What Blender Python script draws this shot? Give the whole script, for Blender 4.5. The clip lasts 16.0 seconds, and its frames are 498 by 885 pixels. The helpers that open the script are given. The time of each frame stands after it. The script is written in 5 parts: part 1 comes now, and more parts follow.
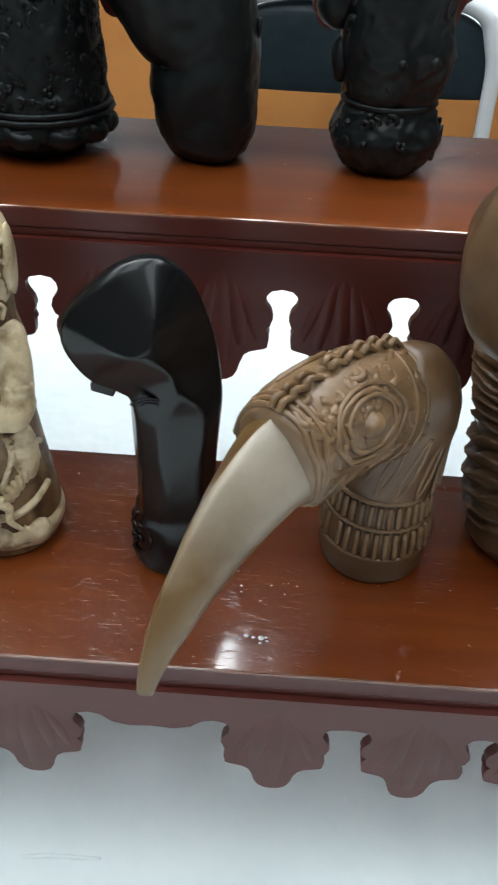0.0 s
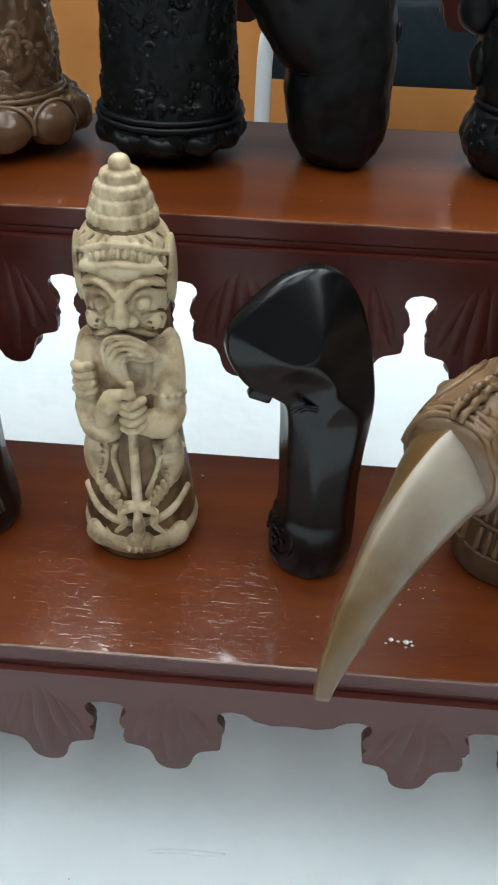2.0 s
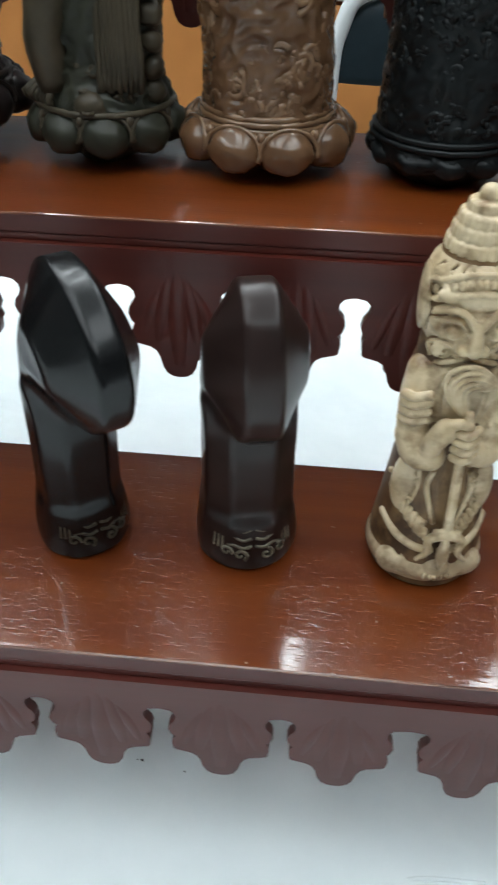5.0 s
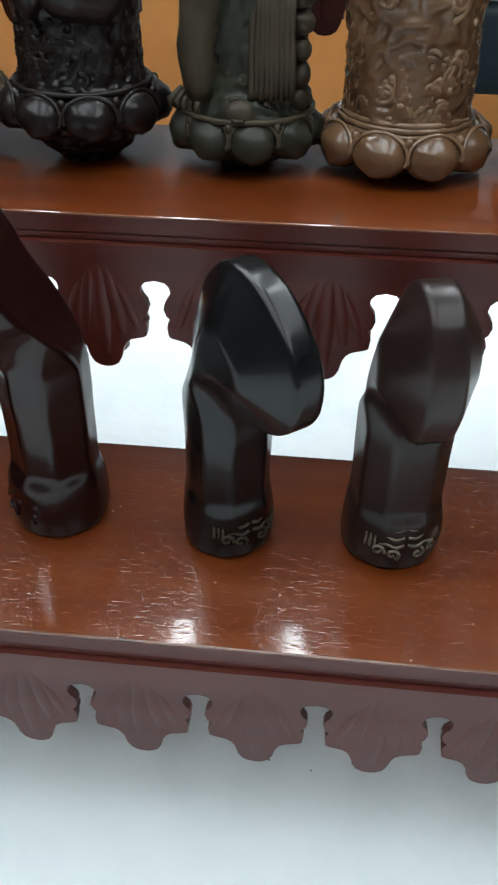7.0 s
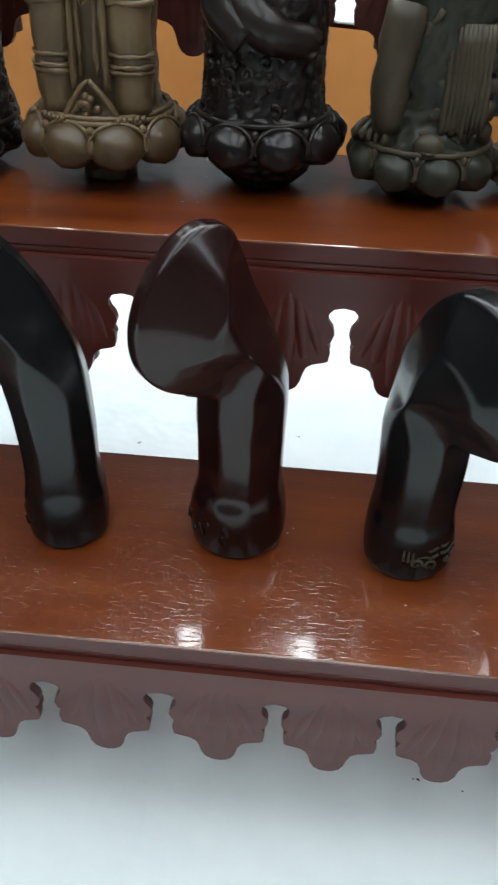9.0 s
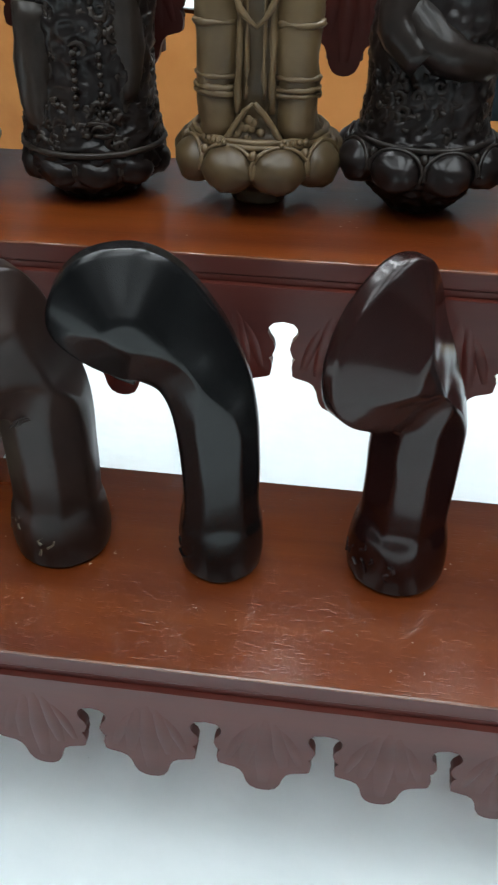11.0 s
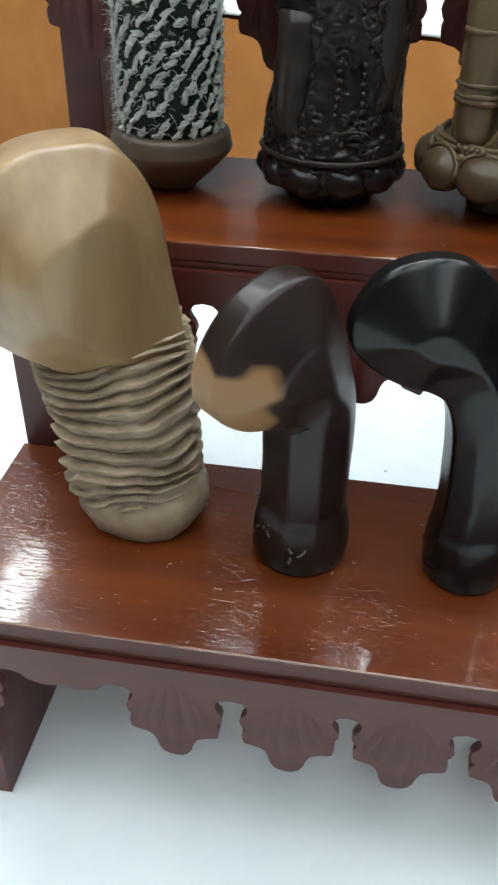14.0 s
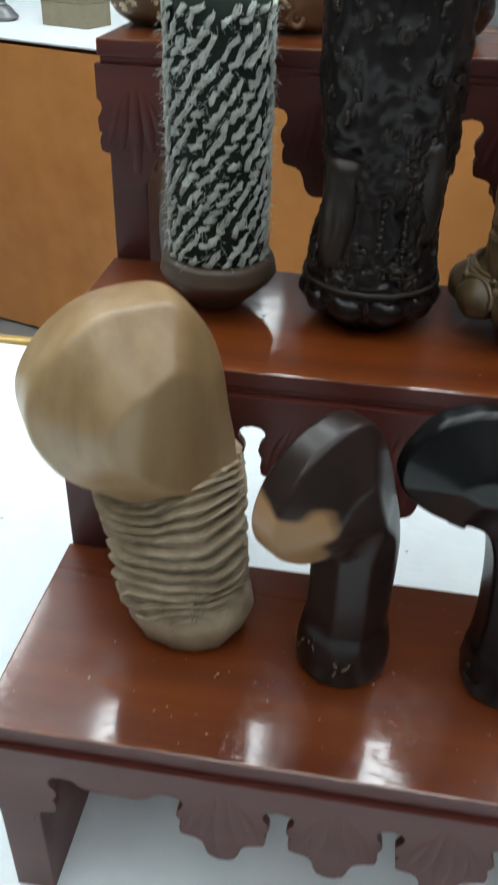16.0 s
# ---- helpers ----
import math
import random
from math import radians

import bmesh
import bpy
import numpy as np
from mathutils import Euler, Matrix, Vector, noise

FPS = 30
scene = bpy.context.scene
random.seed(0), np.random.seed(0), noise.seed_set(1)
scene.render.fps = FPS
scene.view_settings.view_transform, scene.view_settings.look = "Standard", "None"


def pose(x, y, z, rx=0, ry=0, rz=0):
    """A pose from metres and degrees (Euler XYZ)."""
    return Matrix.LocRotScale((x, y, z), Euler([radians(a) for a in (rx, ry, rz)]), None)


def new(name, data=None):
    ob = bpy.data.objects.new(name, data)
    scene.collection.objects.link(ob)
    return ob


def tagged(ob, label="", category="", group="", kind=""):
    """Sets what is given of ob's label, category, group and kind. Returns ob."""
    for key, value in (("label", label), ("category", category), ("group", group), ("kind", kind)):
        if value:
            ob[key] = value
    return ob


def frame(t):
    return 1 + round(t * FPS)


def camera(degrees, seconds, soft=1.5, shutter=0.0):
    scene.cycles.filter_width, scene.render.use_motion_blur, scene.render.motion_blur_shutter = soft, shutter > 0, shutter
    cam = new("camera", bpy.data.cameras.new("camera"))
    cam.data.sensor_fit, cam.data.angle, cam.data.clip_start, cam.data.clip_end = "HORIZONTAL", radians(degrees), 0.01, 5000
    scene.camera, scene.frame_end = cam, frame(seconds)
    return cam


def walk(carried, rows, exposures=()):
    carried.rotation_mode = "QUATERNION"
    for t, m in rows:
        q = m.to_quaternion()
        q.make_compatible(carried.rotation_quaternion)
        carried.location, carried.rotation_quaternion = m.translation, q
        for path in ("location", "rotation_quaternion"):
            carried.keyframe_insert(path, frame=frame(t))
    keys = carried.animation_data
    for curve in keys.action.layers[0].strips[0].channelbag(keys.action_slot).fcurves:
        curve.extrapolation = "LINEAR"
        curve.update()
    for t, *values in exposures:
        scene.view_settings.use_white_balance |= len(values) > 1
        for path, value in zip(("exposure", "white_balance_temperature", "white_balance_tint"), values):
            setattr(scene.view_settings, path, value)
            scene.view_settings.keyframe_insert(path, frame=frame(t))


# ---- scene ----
import itertools

cam = camera(33.78, 16.0, soft=2.0, shutter=0.5)
# seconds, eye, yaw, pitch, roll
PATH = [
    (0, 0.0719, -0.1265, 0.2601, 1.51, -37.44, 2.87),
    (0.5, 0.0631, -0.1264, 0.2620, 1.97, -37.61, 2.65),
    (1, 0.0536, -0.1273, 0.2624, 2.52, -37.61, 2.36),
    (1.5, 0.0440, -0.1276, 0.2640, 3.04, -37.94, 2.16),
    (2, 0.0389, -0.1280, 0.2633, 3.22, -38.13, 2.04),
    (2.5, 0.0298, -0.1294, 0.2633, 3.36, -38.11, 1.97),
    (3, 0.0179, -0.1300, 0.2631, 3.63, -38.26, 1.83),
    (3.5, 0.0046, -0.1282, 0.2650, 3.64, -38.13, 1.78),
    (4, -0.0090, -0.1287, 0.2645, 3.75, -38.24, 1.77),
    (4.5, -0.0200, -0.1293, 0.2647, 3.90, -38.17, 1.70),
    (5, -0.0396, -0.1285, 0.2656, 4.37, -38.12, 1.52),
    (7.5, -0.0882, -0.1394, 0.2664, 5.38, -37.70, 0.70),
    (8, -0.1031, -0.1426, 0.2681, 5.13, -37.54, 0.96),
    (8.5, -0.1229, -0.1430, 0.2713, 4.80, -36.95, 1.35),
    (9, -0.1364, -0.1431, 0.2702, 4.58, -36.77, 1.80),
    (9.5, -0.1493, -0.1420, 0.2725, 5.39, -36.71, 1.48),
    (12, -0.2010, -0.1350, 0.2702, 7.05, -36.47, 1.18),
    (12.5, -0.2162, -0.1357, 0.2695, 7.50, -36.43, 1.10),
    (13, -0.2300, -0.1367, 0.2705, 7.89, -36.31, 0.99),
    (13.5, -0.2385, -0.1407, 0.2699, 7.97, -36.21, 1.12),
    (14, -0.2465, -0.1451, 0.2710, 8.42, -36.14, 1.17),
    (14.5, -0.2575, -0.1504, 0.2763, 9.06, -35.80, 1.04),
    (15, -0.2655, -0.1535, 0.2826, 8.70, -35.31, 1.53),
    (15.5, -0.2645, -0.1539, 0.2863, 8.33, -35.14, 1.70),
    (16, -0.2637, -0.1424, 0.3005, 8.12, -34.02, 1.71),
]
walk(cam, [(t, pose(x, y, z, 90 + pitch, 0, yaw) @ pose(0, 0, 0, 0, 0, roll)) for t, x, y, z, yaw, pitch, roll in PATH],
     exposures=[(0, -0.02), (2.0, -0.14), (8.0, -0.04), (10.0, 0.03), (12.0, 0.16), (14.0, 0.04), (15.0, -0.34), (15.5, -0.36), (16.0, -0.30)])

# ---- world and light ----
world = bpy.data.worlds.new("hall_air")
scene.world = world
world.use_nodes = True
world.node_tree.nodes["Background"].inputs[0].default_value = (0.75, 0.85, 1.0, 1)
world.node_tree.nodes["Background"].inputs[1].default_value = 0.03
scene.view_settings.exposure = 0.0
LAMP = 8.6

# ---- plan, metres ----
H1, H2, H3 = 0.0914, 0.1761, 0.2568       # tops of the three boards
F1, F2, F3 = 0.0, 0.0784, 0.1568          # their front edges
XL, XR = -0.3640, 0.2400                  # ends of the stand
DEEP = 0.0832


# ---- materials ----
def material(name, base, rough=0.5, metal=0.0, coat=0.0):
    m = bpy.data.materials.new(name)
    m.use_nodes = True
    p = m.node_tree.nodes["Principled BSDF"]
    p.inputs["Base Color"].default_value = (*base, 1)
    p.inputs["Roughness"].default_value = rough
    p.inputs["Metallic"].default_value = metal
    p.inputs["Coat Weight"].default_value = coat
    p.inputs["Coat Roughness"].default_value = 0.08
    return m


def add(m, kind, **values):
    n = m.node_tree.nodes.new(kind)
    for key, value in values.items():
        if key in n.inputs:
            n.inputs[key].default_value = value
    return n


def mix_color(m, fac, a, b, mode="MIX"):
    n = m.node_tree.nodes.new("ShaderNodeMix")
    n.data_type, n.blend_type = "RGBA", mode
    for socket, value in ((n.inputs[0], fac), (n.inputs[6], a), (n.inputs[7], b)):
        if isinstance(value, (int, float)):
            socket.default_value = value
        elif isinstance(value, tuple):
            socket.default_value = (*value, 1)
        else:
            m.node_tree.links.new(value, socket)
    return n.outputs[2]


def ramp(m, source, low, high):
    n = m.node_tree.nodes.new("ShaderNodeMapRange")
    n.inputs[1].default_value, n.inputs[2].default_value = low, high
    m.node_tree.links.new(source, n.inputs[0])
    return n.outputs[0]


def coords(m, scale=(1, 1, 1)):
    t = m.node_tree.nodes.new("ShaderNodeTexCoord")
    n = m.node_tree.nodes.new("ShaderNodeMapping")
    n.inputs["Scale"].default_value = scale
    m.node_tree.links.new(t.outputs["Object"], n.inputs[0])
    return n.outputs[0]


def noise_of(m, scale, detail=4.0, stretch=(1, 1, 1), rough=0.55):
    n = add(m, "ShaderNodeTexNoise", Scale=scale, Detail=detail, Roughness=rough)
    m.node_tree.links.new(coords(m, stretch), n.inputs["Vector"])
    return n.outputs[0]


def bump(m, height, strength, distance):
    p = m.node_tree.nodes["Principled BSDF"]
    n = add(m, "ShaderNodeBump", Strength=strength, Distance=distance)
    m.node_tree.links.new(height, n.inputs["Height"])
    m.node_tree.links.new(n.outputs[0], p.inputs["Normal"])
    m.node_tree.links.new(n.outputs[0], p.inputs["Coat Normal"])


def to(m, value, socket):
    m.node_tree.links.new(value, m.node_tree.nodes["Principled BSDF"].inputs[socket])


def wood(name, dark, light, rough=0.3, coat=0.4, grain=60.0, along=(0.06, 1, 1), dust=0.0, relief=0.3, pores=0.0):
    """Stained, varnished timber: long grain, broad stain, worn gloss and dust specks."""
    m = material(name, dark, rough, 0, coat)
    fine = noise_of(m, grain, 6, along)
    broad = noise_of(m, 9.0, 3, along)
    c = mix_color(m, ramp(m, fine, 0.3, 0.72), dark, light)
    c = mix_color(m, ramp(m, broad, 0.35, 0.75), c, tuple(0.7 * v for v in dark))
    if dust:
        speck = noise_of(m, 420.0, 2)
        c = mix_color(m, ramp(m, speck, 0.74 - 0.02 * dust, 0.80), c, (0.5, 0.42, 0.36))
    to(m, c, "Base Color")
    r = ramp(m, noise_of(m, 35.0, 5, along), 0.2, 0.8)
    rr = m.node_tree.nodes.new("ShaderNodeMapRange")
    rr.inputs[3].default_value, rr.inputs[4].default_value = rough * 0.7, rough * 1.5
    m.node_tree.links.new(r, rr.inputs[0])
    to(m, rr.outputs[0], "Roughness")
    n = m.node_tree.nodes.new("ShaderNodeMath")
    n.operation = "MULTIPLY_ADD"
    m.node_tree.links.new(ramp(m, noise_of(m, 1300.0, 2, (0.18, 1, 1)), 0.57, 0.75), n.inputs[0])
    n.inputs[1].default_value = -pores
    m.node_tree.links.new(fine, n.inputs[2])
    bump(m, n.outputs[0], relief, 0.0006)
    return m


def stone(name, dark, light, rough=0.4, scale=90.0, relief=0.25, coat=0.0):
    """Carved horn, bone, resin or close-grained hardwood, with two scales of mottling."""
    m = material(name, dark, rough, 0, coat)
    a, b = noise_of(m, scale, 5), noise_of(m, scale / 7, 3)
    c = mix_color(m, ramp(m, a, 0.3, 0.75), dark, light)
    c = mix_color(m, ramp(m, b, 0.4, 0.8), c, tuple(0.5 * (u + v) for u, v in zip(dark, light)))
    to(m, c, "Base Color")
    bump(m, a, relief, 0.0004)
    if light[0] < 0.012:
        m.node_tree.nodes["Principled BSDF"].inputs["Specular IOR Level"].default_value = 0.29
    elif light[0] < 0.1:
        m.node_tree.nodes["Principled BSDF"].inputs["Specular IOR Level"].default_value = 0.27
    return m


def recess_bone():
    """Pale bone with brown patina in blotches and fine cracks, darkened for shade in the recesses."""
    m = stone("stained_recess_bone", (0.11, 0.058, 0.022), (0.30, 0.185, 0.085), 0.5, 160, 0.4)
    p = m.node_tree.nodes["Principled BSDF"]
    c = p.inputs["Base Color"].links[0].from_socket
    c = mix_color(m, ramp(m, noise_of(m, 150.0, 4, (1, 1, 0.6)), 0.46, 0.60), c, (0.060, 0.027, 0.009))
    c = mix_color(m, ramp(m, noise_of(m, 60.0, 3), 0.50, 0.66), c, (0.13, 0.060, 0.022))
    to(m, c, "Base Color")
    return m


STAIN = wood("red_brown_varnish", (0.100, 0.016, 0.0035), (0.26, 0.062, 0.009), 0.30, 0.95, dust=0.15, relief=0.17, pores=0.45)
STAIN.node_tree.nodes["Principled BSDF"].inputs["Specular IOR Level"].default_value = 0.25
STAIN.node_tree.nodes["Principled BSDF"].inputs["Coat Roughness"].default_value = 0.075
# Duller, darker copy of the varnish: shade of upright faces put into colour.
SHADED_STAIN = wood("shaded_upright_varnish", (0.058, 0.0065, 0.0040), (0.112, 0.019, 0.011), 0.42, 0.12, relief=0.12)
SHADED_STAIN.node_tree.nodes["Principled BSDF"].inputs["Specular IOR Level"].default_value = 0.42
SHADED_STAIN.node_tree.nodes["Principled BSDF"].inputs["Coat Roughness"].default_value = 0.30
# Worn edge varnish, its colour also lightened for the highlight along the edge.
WORN_GLINT = wood("worn_glint_edge", (0.10, 0.024, 0.010), (0.30, 0.13, 0.075), 0.20, 0.8, 240.0, (0.35, 1, 1))
BLACK = stone("black_horn", (0.0025, 0.0027, 0.003), (0.006, 0.006, 0.0065), 0.26, 60, 0.10, 0.12)
BLACK_MATT = stone("black_wood", (0.0022, 0.0034, 0.004), (0.006, 0.009, 0.010), 0.42, 160, 0.3, 0.0)
BROWN = stone("dark_brown_horn", (0.011, 0.006, 0.005), (0.026, 0.014, 0.012), 0.30, 60, 0.12, 0.08)
RED = stone("dark_red_horn", (0.009, 0.0025, 0.0025), (0.020, 0.006, 0.005), 0.21, 50, 0.05, 0.16)
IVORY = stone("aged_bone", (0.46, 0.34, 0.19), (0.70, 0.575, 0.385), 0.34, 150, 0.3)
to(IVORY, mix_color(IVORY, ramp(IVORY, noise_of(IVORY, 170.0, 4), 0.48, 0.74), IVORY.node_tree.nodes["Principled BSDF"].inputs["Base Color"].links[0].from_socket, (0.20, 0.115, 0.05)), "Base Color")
IVORY_RECESS = recess_bone()
BIRD = stone("carved_brown_wood", (0.115, 0.060, 0.026), (0.23, 0.135, 0.066), 0.36, 110, 0.4)
BIRD_STAIN = stone("dark_stained_carving", (0.058, 0.028, 0.011), (0.15, 0.080, 0.036), 0.38, 110, 0.4)
BEAK = wood("pale_polished_wood", (0.110, 0.054, 0.016), (0.22, 0.128, 0.048), 0.30, 0.15, 50, (1, 1, 0.2))
BEAK_SHEEN = wood("pale_sheen_wood", (0.110, 0.054, 0.016), (0.22, 0.128, 0.048), 0.30, 0.15, 50, (1, 1, 0.2))


def beak_root_sheen():
    """Sheen painted pale at the beak's root, running out unevenly towards its tip."""
    m = BEAK_SHEEN
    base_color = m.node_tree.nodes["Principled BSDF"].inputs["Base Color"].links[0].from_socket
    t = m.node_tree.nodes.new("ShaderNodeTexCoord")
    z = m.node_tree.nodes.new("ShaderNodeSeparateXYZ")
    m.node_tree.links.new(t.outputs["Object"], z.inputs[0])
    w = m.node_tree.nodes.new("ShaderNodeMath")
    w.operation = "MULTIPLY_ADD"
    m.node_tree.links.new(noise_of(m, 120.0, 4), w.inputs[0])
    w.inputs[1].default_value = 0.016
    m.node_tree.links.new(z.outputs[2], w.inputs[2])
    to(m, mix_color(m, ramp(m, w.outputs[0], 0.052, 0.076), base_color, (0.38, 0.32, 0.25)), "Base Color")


beak_root_sheen()
TAN = wood("pale_carved_wood", (0.20, 0.105, 0.040), (0.48, 0.33, 0.165), 0.38, 0.15, 60, (1, 1, 0.12))
TAN_RIB = stone("grey_bound_rattan", (0.22, 0.155, 0.092), (0.50, 0.395, 0.27), 0.5, 140, 0.4)
# The _PALE twins, lighter than their grounds, colour mostly raised carving.
AMBER = stone("amber_resin", (0.085, 0.040, 0.019), (0.19, 0.100, 0.050), 0.26, 70, 0.25, 0.3)
AMBER_PALE = stone("pale_amber_resin", (0.13, 0.068, 0.034), (0.28, 0.165, 0.092), 0.24, 70, 0.25, 0.3)
GREEN = stone("green_grey_horn", (0.013, 0.014, 0.010), (0.044, 0.044, 0.030), 0.4, 80, 0.35)
GREEN_PALE = stone("rubbed_green_grey_horn", (0.028, 0.023, 0.014), (0.085, 0.066, 0.042), 0.40, 60, 0.35)
OLIVE = stone("olive_brown_wood", (0.048, 0.029, 0.012), (0.115, 0.074, 0.034), 0.40, 70, 0.35)
OLIVE_PALE = stone("pale_olive_wood", (0.085, 0.052, 0.022), (0.19, 0.125, 0.060), 0.40, 70, 0.35)
UMBER = stone("dark_umber_wood", (0.009, 0.006, 0.005), (0.026, 0.018, 0.014), 0.34, 120, 0.4, 0.1)
UMBER_PALE = stone("lighter_umber_wood", (0.013, 0.009, 0.007), (0.038, 0.027, 0.021), 0.36, 120, 0.4, 0.1)
SOOT = stone("black_brown_wood", (0.006, 0.004, 0.004), (0.016, 0.011, 0.010), 0.32, 120, 0.4, 0.15)
RUBBED = stone("rubbed_pale_carving", (0.06, 0.048, 0.033), (0.17, 0.145, 0.10), 0.5, 300, 0.4)
CUP = stone("turned_brown_cup", (0.055, 0.035, 0.023), (0.10, 0.068, 0.046), 0.4, 80, 0.2)
ROPE = stone("grey_white_wool", (0.34, 0.36, 0.32), (0.62, 0.64, 0.59), 0.9, 300, 0.8)
ROPE_CORE = stone("dark_green_cord", (0.006, 0.012, 0.008), (0.016, 0.026, 0.018), 0.8, 200, 0.5)

def two_tone():
    m = stone("two_tone_horn", (0.010, 0.0055, 0.0045), (0.027, 0.015, 0.012), 0.34, 60, 0.12, 0.08)
    p = m.node_tree.nodes["Principled BSDF"]
    dark = p.inputs["Base Color"].links[0].from_socket
    t = m.node_tree.nodes.new("ShaderNodeTexCoord")
    d = m.node_tree.nodes.new("ShaderNodeVectorMath")
    d.operation = "DISTANCE"
    d.inputs[1].default_value = (-0.039, -0.006, 0.060)
    m.node_tree.links.new(t.outputs["Object"], d.inputs[0])
    w = m.node_tree.nodes.new("ShaderNodeMath")
    w.operation = "MULTIPLY_ADD"
    m.node_tree.links.new(noise_of(m, 60.0, 1), w.inputs[0])
    w.inputs[1].default_value = 0.020
    m.node_tree.links.new(d.outputs["Value"], w.inputs[2])
    to(m, mix_color(m, ramp(m, w.outputs[0], 0.0325, 0.0300), dark, (0.27, 0.148, 0.066)), "Base Color")
    return m


TWO_TONE = two_tone()
CLOTH = stone("white_tablecloth", (0.72, 0.78, 0.80), (0.80, 0.85, 0.86), 0.75, 30, 0.15)
bump(CLOTH, noise_of(CLOTH, 24.0, 3), 0.35, 0.006)
SKIRT = stone("orange_brown_satin", (0.60, 0.23, 0.06), (0.72, 0.31, 0.092), 0.4, 12, 0.3)
bump(SKIRT, noise_of(SKIRT, 5.0, 2, (1, 1, 0.55)), 0.35, 0.05)
WALLS = stone("grey_plaster", (0.24, 0.25, 0.26), (0.30, 0.31, 0.32), 0.8, 8, 0.2)
WALL_PALE = stone("light_grey_plaster", (0.34, 0.35, 0.36), (0.40, 0.41, 0.42), 0.8, 8, 0.2)
CEILING = stone("off_white_ceiling", (0.40, 0.41, 0.42), (0.46, 0.47, 0.48), 0.8, 8, 0.2)
TILES = stone("grey_floor", (0.16, 0.16, 0.16), (0.22, 0.22, 0.22), 0.3, 8, 0.1)
GOLD = material("gold_edging", (0.55, 0.36, 0.12), 0.35, 0.6)
WHITE_TUBE = material("white_painted_tube", (0.8, 0.82, 0.83), 0.3)
CHAIR_PAD = stone("dark_teal_vinyl", (0.012, 0.022, 0.028), (0.02, 0.034, 0.042), 0.45, 60, 0.3)
GLOW = material("lamp_diffuser", (1, 1, 1), 0.5)
GLOW.node_tree.nodes["Principled BSDF"].inputs["Emission Color"].default_value = (0.88, 0.968, 1.0, 1)
GLOW.node_tree.nodes["Principled BSDF"].inputs["Emission Strength"].default_value = LAMP * 2.9

GLOW_FAR_FILL = GLOW.copy()
GLOW_FAR_FILL.node_tree.nodes["Principled BSDF"].inputs["Emission Strength"].default_value = LAMP * 1.1
GLOW_SOFT = GLOW.copy()
GLOW_SOFT.node_tree.nodes["Principled BSDF"].inputs["Emission Strength"].default_value = LAMP * 0.58
GLOW_FAINT = GLOW.copy()
GLOW_FAINT.node_tree.nodes["Principled BSDF"].inputs["Emission Strength"].default_value = LAMP * 0.36

# ---- makers ----
def part(name, bm, mat, parent=None, label="", smooth=True):
    mesh = bpy.data.meshes.new(name)
    bmesh.ops.recalc_face_normals(bm, faces=bm.faces)
    bm.to_mesh(mesh)
    bm.free()
    for f in mesh.polygons:
        f.use_smooth = smooth is not False
    if smooth == "angle":
        mesh.set_sharp_from_angle(angle=0.7)
    for one in mat if isinstance(mat, (list, tuple)) else (mat,):
        mesh.materials.append(one)
    ob = new(name, mesh)
    ob.parent = parent
    if label:
        tagged(ob, label)
    return ob


def base(name, place, yaw, label, category, group="", kind=""):
    ob = new(name)
    ob.matrix_world = pose(*place, 0, 0, yaw)
    ob.empty_display_size = 0.02
    return tagged(ob, label, category, group, kind)


def box(x0, x1, y0, y1, z0, z1, bevel=0.0, bm=None, segments=2):
    b = bmesh.new()
    bmesh.ops.create_cube(b, size=1)
    for v in b.verts:
        v.co = Vector((x0 + (v.co.x + 0.5) * (x1 - x0), y0 + (v.co.y + 0.5) * (y1 - y0), z0 + (v.co.z + 0.5) * (z1 - z0)))
    if bevel:
        bmesh.ops.bevel(b, geom=list(b.edges), offset=bevel, segments=segments, profile=0.6, affect="EDGES")
    return b if bm is None else merge(bm, b)


def merge(bm, other):
    mesh = bpy.data.meshes.new("joined")
    other.to_mesh(mesh)
    other.free()
    bm.from_mesh(mesh)
    bpy.data.meshes.remove(mesh)
    return bm


def glide(rows, steps):
    """Rows of numbers, followed smoothly (Catmull-Rom)."""
    p = np.array(rows, float)
    p = np.vstack([2 * p[0] - p[1], p, 2 * p[-1] - p[-2]])
    out = []
    for i in range(1, len(p) - 2):
        for s in range(steps):
            t = s / steps
            out.append(0.5 * (2 * p[i] + (p[i + 1] - p[i - 1]) * t + (2 * p[i - 1] - 5 * p[i] + 4 * p[i + 1] - p[i + 2]) * t * t
                              + (3 * p[i] - p[i - 1] - 3 * p[i + 1] + p[i + 2]) * t ** 3))
    out.append(p[-2])
    return np.array(out)


